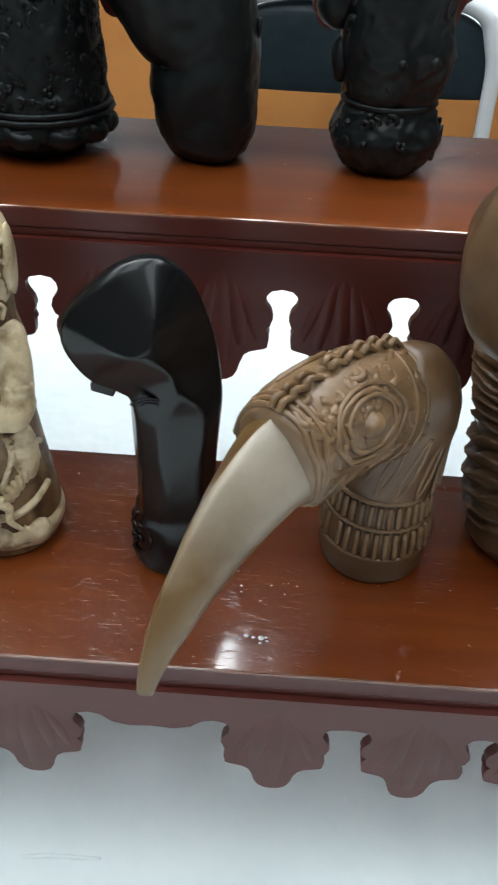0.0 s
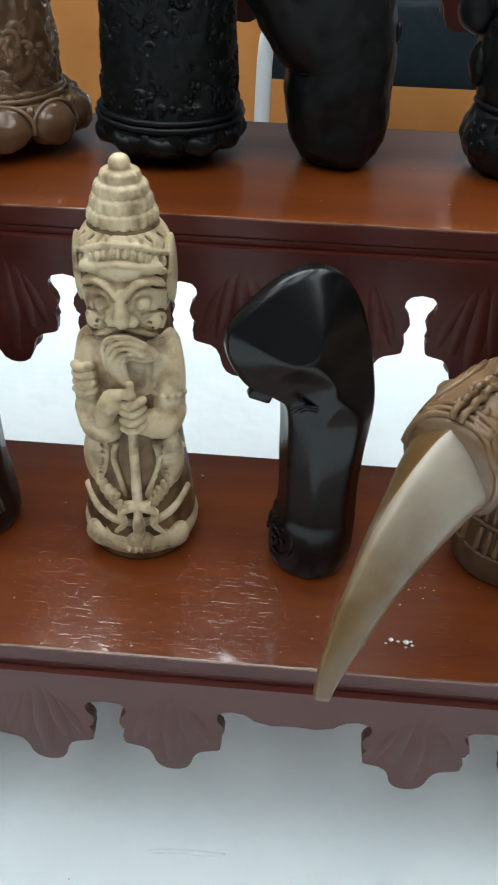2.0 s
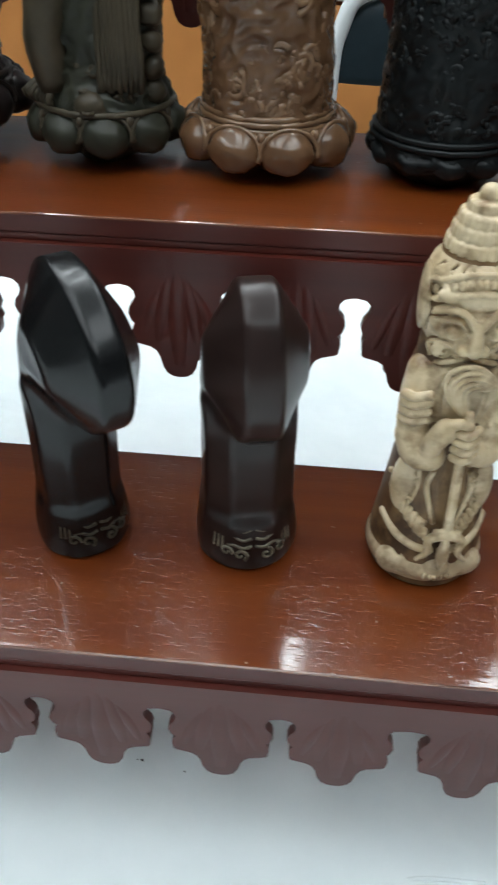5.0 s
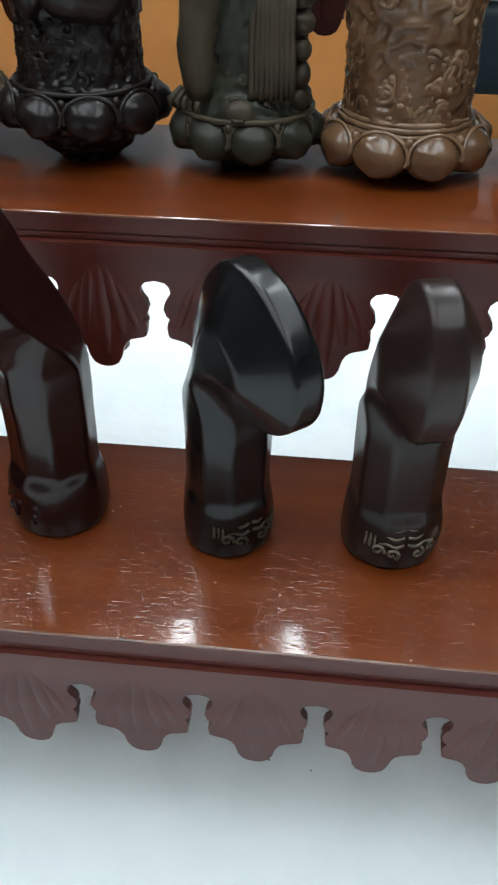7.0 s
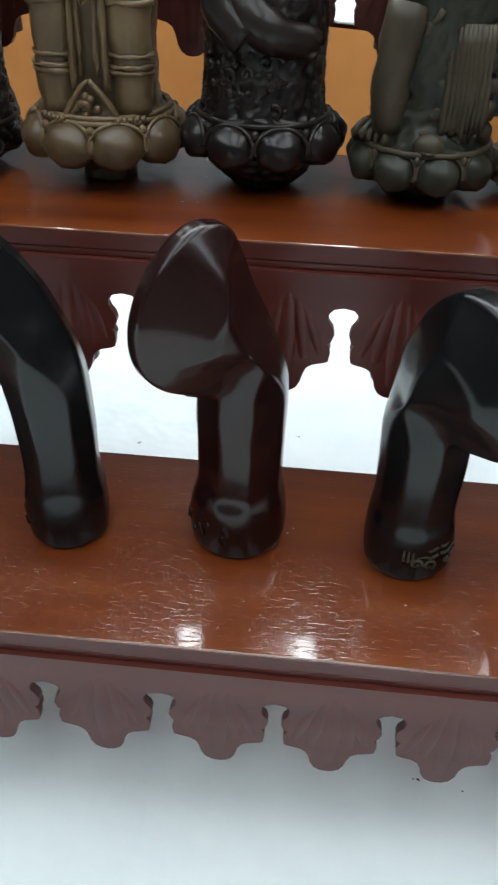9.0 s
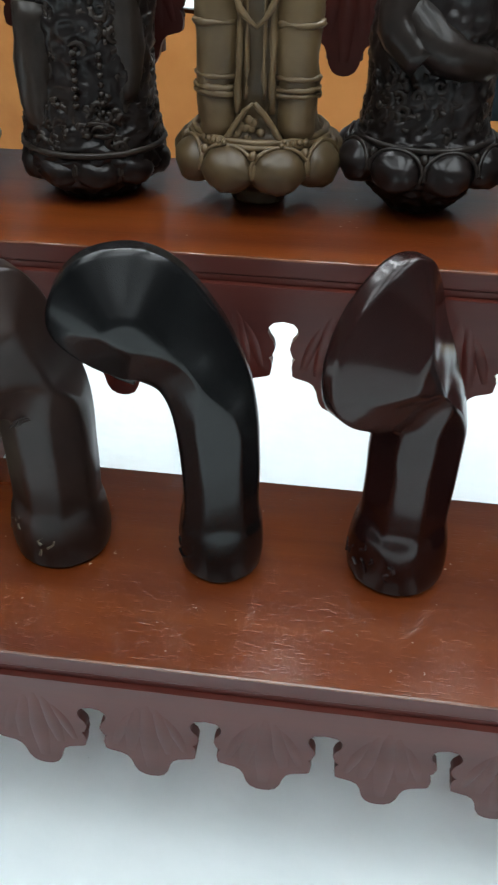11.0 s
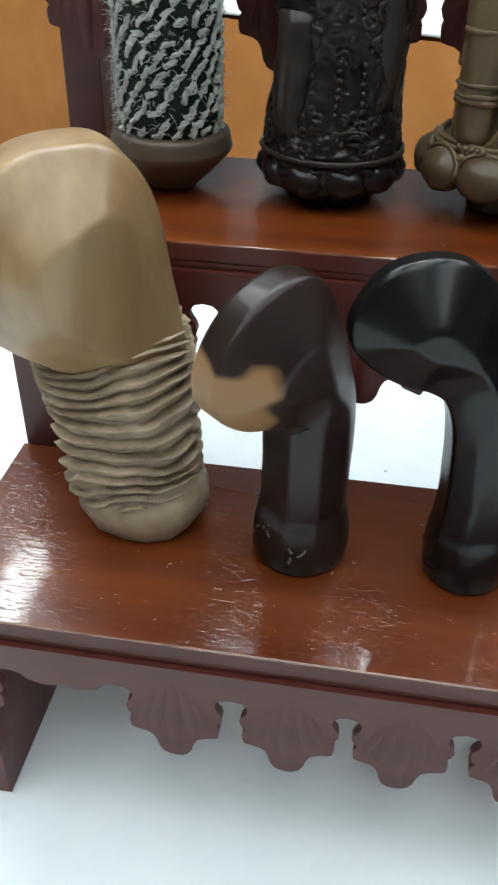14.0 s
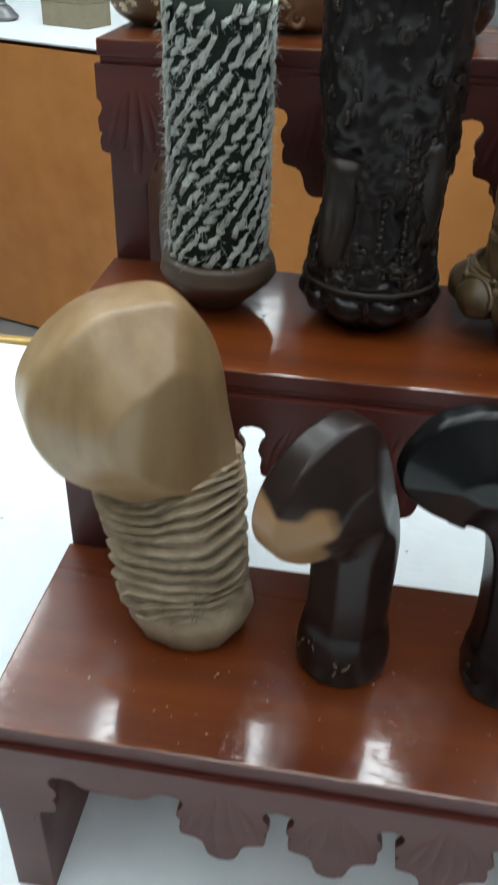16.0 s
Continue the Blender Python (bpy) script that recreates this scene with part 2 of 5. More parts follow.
def sweep(rows, side=(0, 1, 0), around=28, steps=5, square=2.0, shape=None, bm=None, wedge=None):
    """A solid along rows of (x, y, z, half width in the bend's plane, half width across it). shape(u, a) scales the section."""
    bm = bm or bmesh.new()
    p = glide(rows, steps)
    rings, lateral = [], Vector(side).normalized()
    n = len(p)
    for i in range(n):
        t = Vector(p[min(i + 1, n - 1)][:3] - p[max(i - 1, 0)][:3]).normalized()
        nrm = lateral.cross(t).normalized()
        lat = t.cross(nrm)
        c = Vector(p[i][:3])
        ring = []
        for k in range(around):
            a = 2 * math.pi * k / around
            ca, sa = math.cos(a), math.sin(a)
            ca = math.copysign(abs(ca) ** (2 / square), ca)
            sa = math.copysign(abs(sa) ** (2 / square), sa)
            f = shape(i / (n - 1), a) if shape else 1.0
            if wedge and ca > 0:
                sa *= 1 - wedge(i / (n - 1)) * ca
            ring.append(bm.verts.new(c + nrm * (max(p[i][3], 2e-4) * f * ca) + lat * (max(p[i][4], 2e-4) * f * sa)))
        rings.append(ring)
    for r, s in zip(rings, rings[1:]):
        for k in range(around):
            bm.faces.new((r[k], r[(k + 1) % around], s[(k + 1) % around], s[k]))
    bm.faces.new(rings[0]), bm.faces.new(rings[-1])
    return bm


def ball(bm, place, size, turn=None, u=14, v=9):
    """An ellipsoid."""
    m = Matrix.Translation(place) @ (turn or Matrix.Identity(4)) @ Matrix.Diagonal((*size, 1))
    top, low = bm.verts.new(m @ Vector((0, 0, 1))), bm.verts.new(m @ Vector((0, 0, -1)))
    rings = []
    for j in range(1, v):
        t = math.pi * j / v
        rings.append([bm.verts.new(m @ Vector((math.sin(t) * math.cos(2 * math.pi * k / u), math.sin(t) * math.sin(2 * math.pi * k / u), math.cos(t)))) for k in range(u)])
    for k in range(u):
        n = (k + 1) % u
        bm.faces.new((top, rings[0][k], rings[0][n]))
        bm.faces.new((low, rings[-1][n], rings[-1][k]))
        for r, q in zip(rings, rings[1:]):
            bm.faces.new((r[k], q[k], q[n], r[n]))
    return bm


def tube(bm, points, radius, around=8, steps=4):
    """A round strand through points."""
    p = glide(points, steps)
    rings = []
    for i in range(len(p)):
        t = Vector(p[min(i + 1, len(p) - 1)] - p[max(i - 1, 0)]).normalized()
        u = t.orthogonal().normalized() if not rings else (u - t * u.dot(t)).normalized()
        w = t.cross(u)
        r = radius if np.isscalar(radius) else radius[0] + (radius[1] - radius[0]) * i / (len(p) - 1)
        rings.append([bm.verts.new(Vector(p[i]) + r * (u * math.cos(2 * math.pi * k / around) + w * math.sin(2 * math.pi * k / around))) for k in range(around)])
    for r, s in zip(rings, rings[1:]):
        for k in range(around):
            bm.faces.new((r[k], r[(k + 1) % around], s[(k + 1) % around], s[k]))
    bm.faces.new(rings[0]), bm.faces.new(rings[-1])
    return bm


def slice_off(bm, place, normal, keep, crisp=False):
    """Pares the body down towards a plane, leaving the cut a little full, with a crease round it."""
    made = bmesh.ops.bisect_plane(bm, geom=list(bm.verts) + list(bm.edges) + list(bm.faces), plane_co=place, plane_no=normal)
    for q in made["geom_cut"]:
        if crisp and isinstance(q, bmesh.types.BMEdge):
            q.smooth = False
    for v in bm.verts:
        d = (v.co - place).dot(normal)
        if d > 1e-6:
            v.co -= normal * (d * (1 - keep))
    return bm


def lumps(bm, amount, scale, seed=0.0):
    """Uneven hand-carved surface."""
    bm.normal_update()
    for v in bm.verts:
        v.co += v.normal * amount * noise.fractal(v.co * scale + Vector((seed, seed, 0)), 1.0, 2.0, 3)
    return bm


# ---- the hall ----
def sheet(x0, x1, y0, y1, z, nx, ny, wave=0.0, scale=3.0, thick=0.01):
    bm = bmesh.new()
    grid = [[bm.verts.new((x0 + (x1 - x0) * i / nx, y0 + (y1 - y0) * j / ny, 0)) for i in range(nx + 1)] for j in range(ny + 1)]
    for row in grid:
        for v in row:
            v.co.z = z + wave * noise.fractal(Vector((v.co.x * scale, v.co.y * scale, 7)), 1.0, 2.0, 3)
    for j in range(ny):
        for i in range(nx):
            bm.faces.new((grid[j][i], grid[j][i + 1], grid[j + 1][i + 1], grid[j + 1][i]))
    return bm


FLOOR = -0.75
tagged(part("floor", box(-4.2, 4.2, -3.2, 5.2, FLOOR - 0.1, FLOOR), TILES, smooth=False), "grey polished hall floor", "floor", kind="structure")
tagged(part("ceiling", box(-4.2, 4.2, -3.2, 5.2, 2.2, 2.3), CEILING, smooth=False), "plain white ceiling", "ceiling", kind="structure")
for nm, b in (("wall_north", box(-4.2, 4.2, 5.0, 5.2, FLOOR, 2.2)), ("wall_south", box(-4.2, 4.2, -3.2, -3.0, FLOOR, 2.2)),
              ("wall_west", box(-4.2, -4.0, -3.0, 5.0, FLOOR, 2.2)), ("wall_east", box(4.0, 4.2, -3.0, 5.0, FLOOR, 2.2))):
    pale = nm == "wall_north"
    tagged(part(nm, b, WALL_PALE if pale else WALLS, smooth=False), "plain light grey plaster wall behind the tables" if pale else "plain grey plaster wall of the hall", "wall", kind="structure")


def ceiling_light(x, y, glow, group="ceiling lights"):
    e = base("ceiling_light", (x, y, 2.2), 0, "unseen slim white ceiling batten with a glowing diffuser", "ceiling light", group)
    part("light_body", box(-0.075, 0.075, -0.62, 0.62, -0.045, -0.001, 0.004), WHITE_TUBE, e, smooth=False)
    part("diffuser", box(-0.06, 0.06, -0.60, 0.60, -0.065, -0.0455, 0.006), glow, e, smooth=False)


for lx in (-1.85, -1.40, -0.90, -0.49, -0.05, 0.60, 1.05):
    ceiling_light(lx, 1.42, GLOW)
# far row: battens added as extra light for the back of the hall
for lx in (-2.6, -0.8, 0.9, 2.6):
    ceiling_light(lx, 3.9, GLOW_FAR_FILL)


def fill_panel(x, y, glow):
    e = base("fill_panel", (x, y, 2.2), 0, "unseen square ceiling panel added for soft fill light", "ceiling light", "ceiling panels")
    part("light_body", box(-0.45, 0.45, -0.45, 0.45, -0.035, -0.001, 0.004), WHITE_TUBE, e, smooth=False)
    part("diffuser", box(-0.42, 0.42, -0.42, 0.42, -0.045, -0.0355, 0.004), glow, e, smooth=False)


# unseen panels added overhead to lift the cloth and the stand
for lx in (-1.5, -0.2, 1.1):
    fill_panel(lx, 0.55, GLOW_FAINT)
    fill_panel(lx, -0.35, GLOW_SOFT)
    fill_panel(lx, -1.35, GLOW_SOFT)


def table(name, x0, x1, y0, y1, label):
    e = base(name, (0, 0, FLOOR), 0, label, "table")
    part("tabletop", box(x0, x1, y0, y1, -FLOOR - 0.03, -FLOOR - 0.006), STAIN, e, smooth=False)
    for lx in (x0 + 0.1, x1 - 0.15):
        for ly in (y0 + 0.05, y1 - 0.1):
            part("leg", box(lx, lx + 0.05, ly, ly + 0.05, 0, -FLOOR - 0.03, 0.004), STAIN, e, smooth=False)
    return e


display_table = table("display_table", -1.6, 1.6, -0.75, 0.40, "long display table with gold edging")
part("edging", box(-1.6, 1.6, 0.40, 0.409, -FLOOR - 0.03, -FLOOR + 0.003, 0.002), GOLD, display_table, "gold edging strip")
cloth = tagged(part("tablecloth", sheet(-1.6, 1.6, -0.75, 0.399, 0.0, 200, 90, 0.0016, 11), CLOTH), "white cloth with soft creases spread on the display table", "tablecloth")
bm = bmesh.new()
tube(bm, [(0.001, -0.0062, -0.0012), (0.010, -0.0054, 0.0001), (0.018, -0.0050, 0.0001), (0.029, -0.0044, -0.0012)], 0.0007, 10, 6)
part("crease", bm, CLOTH, cloth)
far_table = table("exhibition_table", -3.0, 3.0, 0.02, 0.80, "long far table with orange satin skirt")
FAR = pose(-0.05, 1.47, FLOOR, 0, 0, -19)
far_table.matrix_world = FAR
far_cloth = tagged(part("tablecloth", box(-3.0, 3.0, 0.0, 0.82, -FLOOR - 0.0058, -FLOOR, 0.002), CLOTH), "white cloth on the far table", "tablecloth")
far_cloth.matrix_world = FAR


def skirt():
    bm = bmesh.new()
    n, rows = 420, 10
    g = []
    for j in range(rows + 1):
        z = FLOOR + 0.01 + (-0.01 - FLOOR - 0.01) * j / rows
        g.append([bm.verts.new((-3.0 + 6.0 * i / n, -0.012 + (0.012 * noise.noise(Vector((i * 0.09, z * 1.5, 3))) + 0.006 * noise.noise(Vector((i * 0.31, z * 4, 9)))) * (1.15 - j / rows), z)) for i in range(n + 1)])
    for j in range(rows):
        for i in range(n):
            bm.faces.new((g[j][i], g[j][i + 1], g[j + 1][i + 1], g[j + 1][i]))
    return part("skirt", bm, SKIRT, far_table, "gathered orange satin skirt")


skirt().location = (0, 0, -FLOOR)


def chair(x, y):
    e = base("chair", (x, y, FLOOR), 0, "dark vinyl chair with a white tubular frame", "chair", "hall chairs")
    bm = bmesh.new()
    tube(bm, [(-0.200, 0, 0.0), (-0.200, 0, 0.3), (-0.200, 0, 0.66), (-0.19, 0, 0.76), (-0.15, 0, 0.81), (0, 0, 0.82), (0.15, 0, 0.81), (0.19, 0, 0.76), (0.200, 0, 0.66), (0.200, 0, 0.3), (0.200, 0, 0.0)], 0.012, 12, 6)
    part("back_frame", bm, WHITE_TUBE, e, "white steel tube")
    part("backrest", sweep([(0, 0.012, 0.685, 0.018, 0.195), (0, 0.012, 0.70, 0.022, 0.2), (0, 0.012, 0.75, 0.022, 0.195), (0, 0.012, 0.79, 0.018, 0.16), (0, 0.012, 0.805, 0.008, 0.1)], (1, 0, 0), 32, 5, 3.2), CHAIR_PAD, e, "dark teal vinyl pad")
    part("seat", box(-0.2, 0.2, 0.03, 0.43, 0.42, 0.46, 0.015), CHAIR_PAD, e)
    for s in (-0.19, 0.19):
        bm = bmesh.new()
        tube(bm, [(s, 0.40, 0.0), (s, 0.40, 0.2), (s, 0.39, 0.42)], 0.012, 10, 4)
        part("leg", bm, WHITE_TUBE, e)


chair(0.168, 1.17)
chair(0.66, 1.10)


# ---- the display stand ----
def leaf_half():
    """Right half of a carved leaf's outline, from the tip up to the gap's crown: (x, z) below the plate's top."""
    return [(0.0, -0.0380), (0.0020, -0.0377), (0.0038, -0.0366), (0.0050, -0.0344), (0.0058, -0.0310), (0.0068, -0.0290), (0.0085, -0.0278), (0.0124, -0.0268), (0.0133, -0.0262), (0.0137, -0.0232), (0.0133, -0.0212), (0.0126, -0.0203),
            (0.0137, -0.0194), (0.0145, -0.0170), (0.0140, -0.0148), (0.0128, -0.0132), (0.0122, -0.0116), (0.0125, -0.0098), (0.0138, -0.0084), (0.0165, -0.0078)]


def valance(centres, gone, x0, x1, front, top, thick=0.0030):
    """One board sawn into hanging leaves, with carved veins; gone: places of leaves that broke away."""
    bm = bmesh.new()
    order = sorted(list(centres) + list(gone))
    for k, c in enumerate(order):
        lo = x0 if k == 0 else (order[k - 1] + c) / 2
        hi = x1 if k == len(order) - 1 else (order[k + 1] + c) / 2
        half = leaf_half()[:-1]
        if c in gone:
            half = [(0.0, -0.0120), (0.0060, -0.0125), (0.0105, -0.0112), (0.0125, -0.0092), (0.0138, -0.0084)]
        pts = [(lo, -0.0078)] + [(c - x, z) for x, z in reversed(half[1:])] + [(c + x, z) for x, z in half] + [(hi, -0.0078), (hi, 0.0029), (lo, 0.0029)]
        keep = []
        for x, z in pts:
            q = (max(lo, min(hi, x)), z)
            if not keep or (abs(q[0] - keep[-1][0]) + abs(q[1] - keep[-1][1])) > 1e-5:
                keep.append(q)
        bm.faces.new([bm.verts.new((x, front, top + z)) for x, z in keep])
    bmesh.ops.remove_doubles(bm, verts=bm.verts, dist=1e-6)
    bmesh.ops.triangulate(bm, faces=bm.faces)
    ext = bmesh.ops.extrude_face_region(bm, geom=list(bm.faces))
    bmesh.ops.translate(bm, verts=[v for v in ext["geom"] if isinstance(v, bmesh.types.BMVert)], vec=(0, thick, 0))
    for c in centres:
        if x0 + 0.01 < c < x1 - 0.01:
            for dx, z0, z1, r in ((0, -0.002, -0.0335, 0.0062), (-0.0058, -0.004, -0.0255, 0.0050), (0.0058, -0.004, -0.0255, 0.0050), (-0.0104, -0.007, -0.0235, 0.0036), (0.0104, -0.007, -0.0235, 0.0036)):
                rows = [(c + dx * 0.4, front + r * 1.01, top + z0), (c + dx * 0.75, front + r * 0.90, top + (z0 + z1) / 2), (c + dx, front + r * 0.97, top + z1)]
                tube(bm, rows, r, 36, 5)
    return bm


stand = base("display_stand", (0, 0, 0), 0, "three-tiered red-brown varnished display stand with carved leaf valances", "display stand")
LEAVES = [0.1500, 0.1169, 0.0796, 0.0134, -0.0223, -0.0551, -0.0885, -0.1214, -0.1542, -0.1882, -0.2216, -0.2544, -0.2886, -0.3560]
GONE = [0.0465, -0.3222]
for top, front, centres, gone in ((H1, F1, LEAVES, GONE), (H2, F2, [0.2242 - 0.03344 * i for i in range(18)], []), (H3, F3, [0.2172 - 0.0334 * i for i in range(18)], [])):
    deep = DEEP
    board = part("shelf_board", box(XL, XR, front, front + deep, top - 0.0057, top, 0.0006), [STAIN, WORN_GLINT, SHADED_STAIN], stand, "red-brown varnished board", smooth=False)
    # long top edges take the worn, lightened colour, front faces the shaded copy
    for f in board.data.polygons:
        if f.center.z > top - 0.00059 and abs(f.center.y - front - deep / 2) > deep / 2 - 0.00059:
            f.material_index = 1
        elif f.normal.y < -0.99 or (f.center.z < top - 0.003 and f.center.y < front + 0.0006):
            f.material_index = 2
    part("moulding", box(XL + 0.001, XR - 0.001, front + 0.0003, front + 0.008, top - 0.0079, top - 0.00575, 0.0004), SHADED_STAIN, stand, "thin recessed moulding", smooth=False)
    part("valance", valance(centres, gone, XL - 0.0005, XR, front - 0.0016, top - 0.0109), SHADED_STAIN, stand, "sawn and carved leaf valance", smooth="angle")
    for xa in (XL + 0.0005, XR - 0.0145):
        part("side_panel", box(xa, xa + 0.0140, front + (0.0004 if front == F1 else 0.0062), front + 0.0780, 0.0005, top - 0.0109, 0.0006), SHADED_STAIN, stand, smooth=False)


# ---- carved hilts on the front board ----
def curl(bm, place, out, size, turn=0.0, radius=0.0006, coils=1.3):
    """A carved scroll that lies on a surface at place, whose normal is out."""
    out = Vector(out).normalized()
    u = out.cross(Vector((0, 0, 1))).normalized() if abs(out.z) < 0.95 else Vector((1, 0, 0))
    w = out.cross(u)
    pts = []
    for k in range(8):
        a, r = turn + coils * 2 * math.pi * k / 7, size * (1 - 0.82 * k / 7)
        pts.append(Vector(place) + u * (r * math.cos(a)) + w * (r * math.sin(a)) + out * 0.0001)
    return tube(bm, pts, (radius, radius * 0.7), 6, 2)


def band(bm, z, rx, ry, radius, a0=-math.pi, a1=math.pi, rise=0.0, around=7, x=0.0, y=0.0):
    """A cord or fillet round an upright body; rise lifts its front middle."""
    n = 18
    pts = []
    for k in range(n + 1):
        a = a0 + (a1 - a0) * k / n
        pts.append((x + rx * math.sin(a), y - ry * math.cos(a), z + rise * math.cos(a)))
    return tube(bm, pts, radius, around, 1)


def closed_line(points, steps=8):
    """A closed outline through a few corners, followed smoothly."""
    p = np.array(points, float)
    q = glide(np.vstack([p[-2:], p, p[:3]]), steps)
    return q[2 * steps:(2 + len(p)) * steps]


def outline_distance(line, u, z):
    """Distance from an outline, negative inside it, over a grid of u and z."""
    d = np.full(u.shape, 1e9)
    inside = np.zeros(u.shape, bool)
    for (u0, z0), (u1, z1) in zip(line, np.roll(line, -1, 0)):
        du, dz = u1 - u0, z1 - z0
        t = np.clip(((u - u0) * du + (z - z0) * dz) / (du * du + dz * dz + 1e-18), 0, 1)
        d = np.minimum(d, (u - u0 - t * du) ** 2 + (z - z0 - t * dz) ** 2)
        cross = (z0 > z) != (z1 > z)
        inside ^= cross & (u < du * (z - z0) / (dz if dz else 1e-18) + u0)
    return np.where(inside, -1, 1) * np.sqrt(d)


def both(a, b, r):
    """What lies in two solids at once, the edge rounded by r."""
    h = np.clip(0.5 - 0.5 * (b - a) / r, 0, 1)
    return b + (a - b) * h + r * h * (1 - h)


def either(a, b, r):
    return -both(-a, -b, r)


def skin(field, origin, cell):
    """A smooth closed mesh round the negative part of a field on a regular grid."""
    neg = field < 0
    n = field.shape
    total, hits = np.zeros((n[0] - 1, n[1] - 1, n[2] - 1, 3)), np.zeros((n[0] - 1, n[1] - 1, n[2] - 1))
    corners = list(itertools.product((0, 1), repeat=3))

    def view(a, c):
        return a[c[0]:n[0] - 1 + c[0], c[1]:n[1] - 1 + c[1], c[2]:n[2] - 1 + c[2]]

    for c in corners:
        for axis in range(3):
            if c[axis] == 0:
                e = list(c)
                e[axis] = 1
                f0, f1 = view(field, c), view(field, e)
                cut = (f0 < 0) != (f1 < 0)
                t = np.where(cut, f0 / np.where(cut, f0 - f1, 1), 0)
                for k in range(3):
                    total[..., k] += np.where(cut, c[k] + (t if k == axis else 0), 0)
                hits += cut
    used = hits > 0
    number = np.full(used.shape, -1)
    number[used] = np.arange(used.sum())
    where = np.argwhere(used)
    verts = (where + total[used] / hits[used][:, None]) * cell + np.array(origin)
    faces = []
    for axis in range(3):
        o1, o2 = [k for k in range(3) if k != axis]
        lo = np.moveaxis(neg, (axis, o1, o2), (0, 1, 2))
        num = np.moveaxis(number, (axis, o1, o2), (0, 1, 2))
        cut = np.argwhere(lo[:-1, 1:-1, 1:-1] != lo[1:, 1:-1, 1:-1])
        i, j, k = cut[:, 0], cut[:, 1] + 1, cut[:, 2] + 1
        quad = np.stack([num[i, j - 1, k - 1], num[i, j, k - 1], num[i, j, k], num[i, j - 1, k]], 1)
        flip = lo[i, j, k] ^ (axis == 1)
        quad[~flip] = quad[~flip][:, ::-1]
        faces.append(quad)
    return verts, np.vstack(faces)


def carved(line, wide, keel, slope, shaft_keel, neck, foot=None, planes=(), wide_shaft=None, cell=0.0006, soft=0.0009, seed=0.0):
    """A block sawn to an outline (forward u, up z) and chamfered to both sides, so that a flat keel runs round it.

    neck: heights between which the shaft's section turns into the head's; foot: radius, height and forward set of the round foot;
    planes: flats pared off each cheek, (nu, ny, nz, reach)."""
    line = closed_line(line)
    lo, hi = line.min(0) - 0.004, line.max(0) + 0.004
    lo[1] = -0.0022
    side = max(wide, wide_shaft or 0, foot[0] if foot else 0) + 0.003
    if foot:
        lo[0], hi[0] = min(lo[0], foot[2] - foot[0] - 0.003), max(hi[0], foot[2] + foot[0] + 0.003)
    gu, gy, gz = np.arange(lo[0], hi[0], cell), np.arange(-side, side, cell), np.arange(lo[1], hi[1], cell)
    u2, z2 = np.meshgrid(gu, gz, indexing="ij")
    d2 = outline_distance(line, u2, z2)
    t = np.clip((z2 - neck[0]) / (neck[1] - neck[0]), 0, 1)
    t = t * t * (3 - 2 * t)
    k2 = shaft_keel + (keel - shaft_keel) * t
    s2 = 1.0 + (slope - 1.0) * t
    w2 = (wide_shaft or wide) + (wide - (wide_shaft or wide)) * t
    u, y, z = gu[:, None, None], np.abs(gy)[None, :, None], gz[None, None, :]
    d2, k2, s2, w2 = (q[:, None, :] for q in (d2, k2, s2, w2))
    if foot:
        d2 = d2 + 0.0035 * np.clip((0.016 - z) / 0.016, 0, 1)
    f = both(d2 + 0 * y, y - w2, soft)
    f = both(f, (y - k2 + s2 * d2) / np.sqrt(1 + s2 * s2), soft)
    for nu, ny, nz, reach in planes:
        m = math.sqrt(nu * nu + ny * ny + nz * nz)
        f = both(f, (nu * u + ny * y + nz * z - reach) / m, soft * 0.7)
    if foot:
        r, h, forward = foot[0] * 1.04, foot[1], foot[2]
        rr = np.sqrt((u - forward) ** 2 + y ** 2) - r * np.sqrt(np.clip(1 - ((z - h * 0.45) / (h * 1.5)) ** 2, 0.02, 1))
        f = either(f, both(rr, z - h * 1.35, 0.003), 0.004)
    f = f + 0.00012 * np.sin(u * 260 + seed + np.sin(z * 160)) * np.sin(z * 210 + 1.7 * seed + y * 190)
    f = both(f, -z + 0 * f, 0.0012)
    verts, faces = skin(f, (gu[0], gy[0], gz[0]), cell)
    mesh = bpy.data.meshes.new("body")
    mesh.from_pydata([(-a, b, c) for a, b, c in verts], [], faces.tolist())
    mesh.update()
    for p in mesh.polygons:
        p.use_smooth = True
    return mesh


def mm(points):
    return [(a / 1000, b / 1000) for a, b in points]


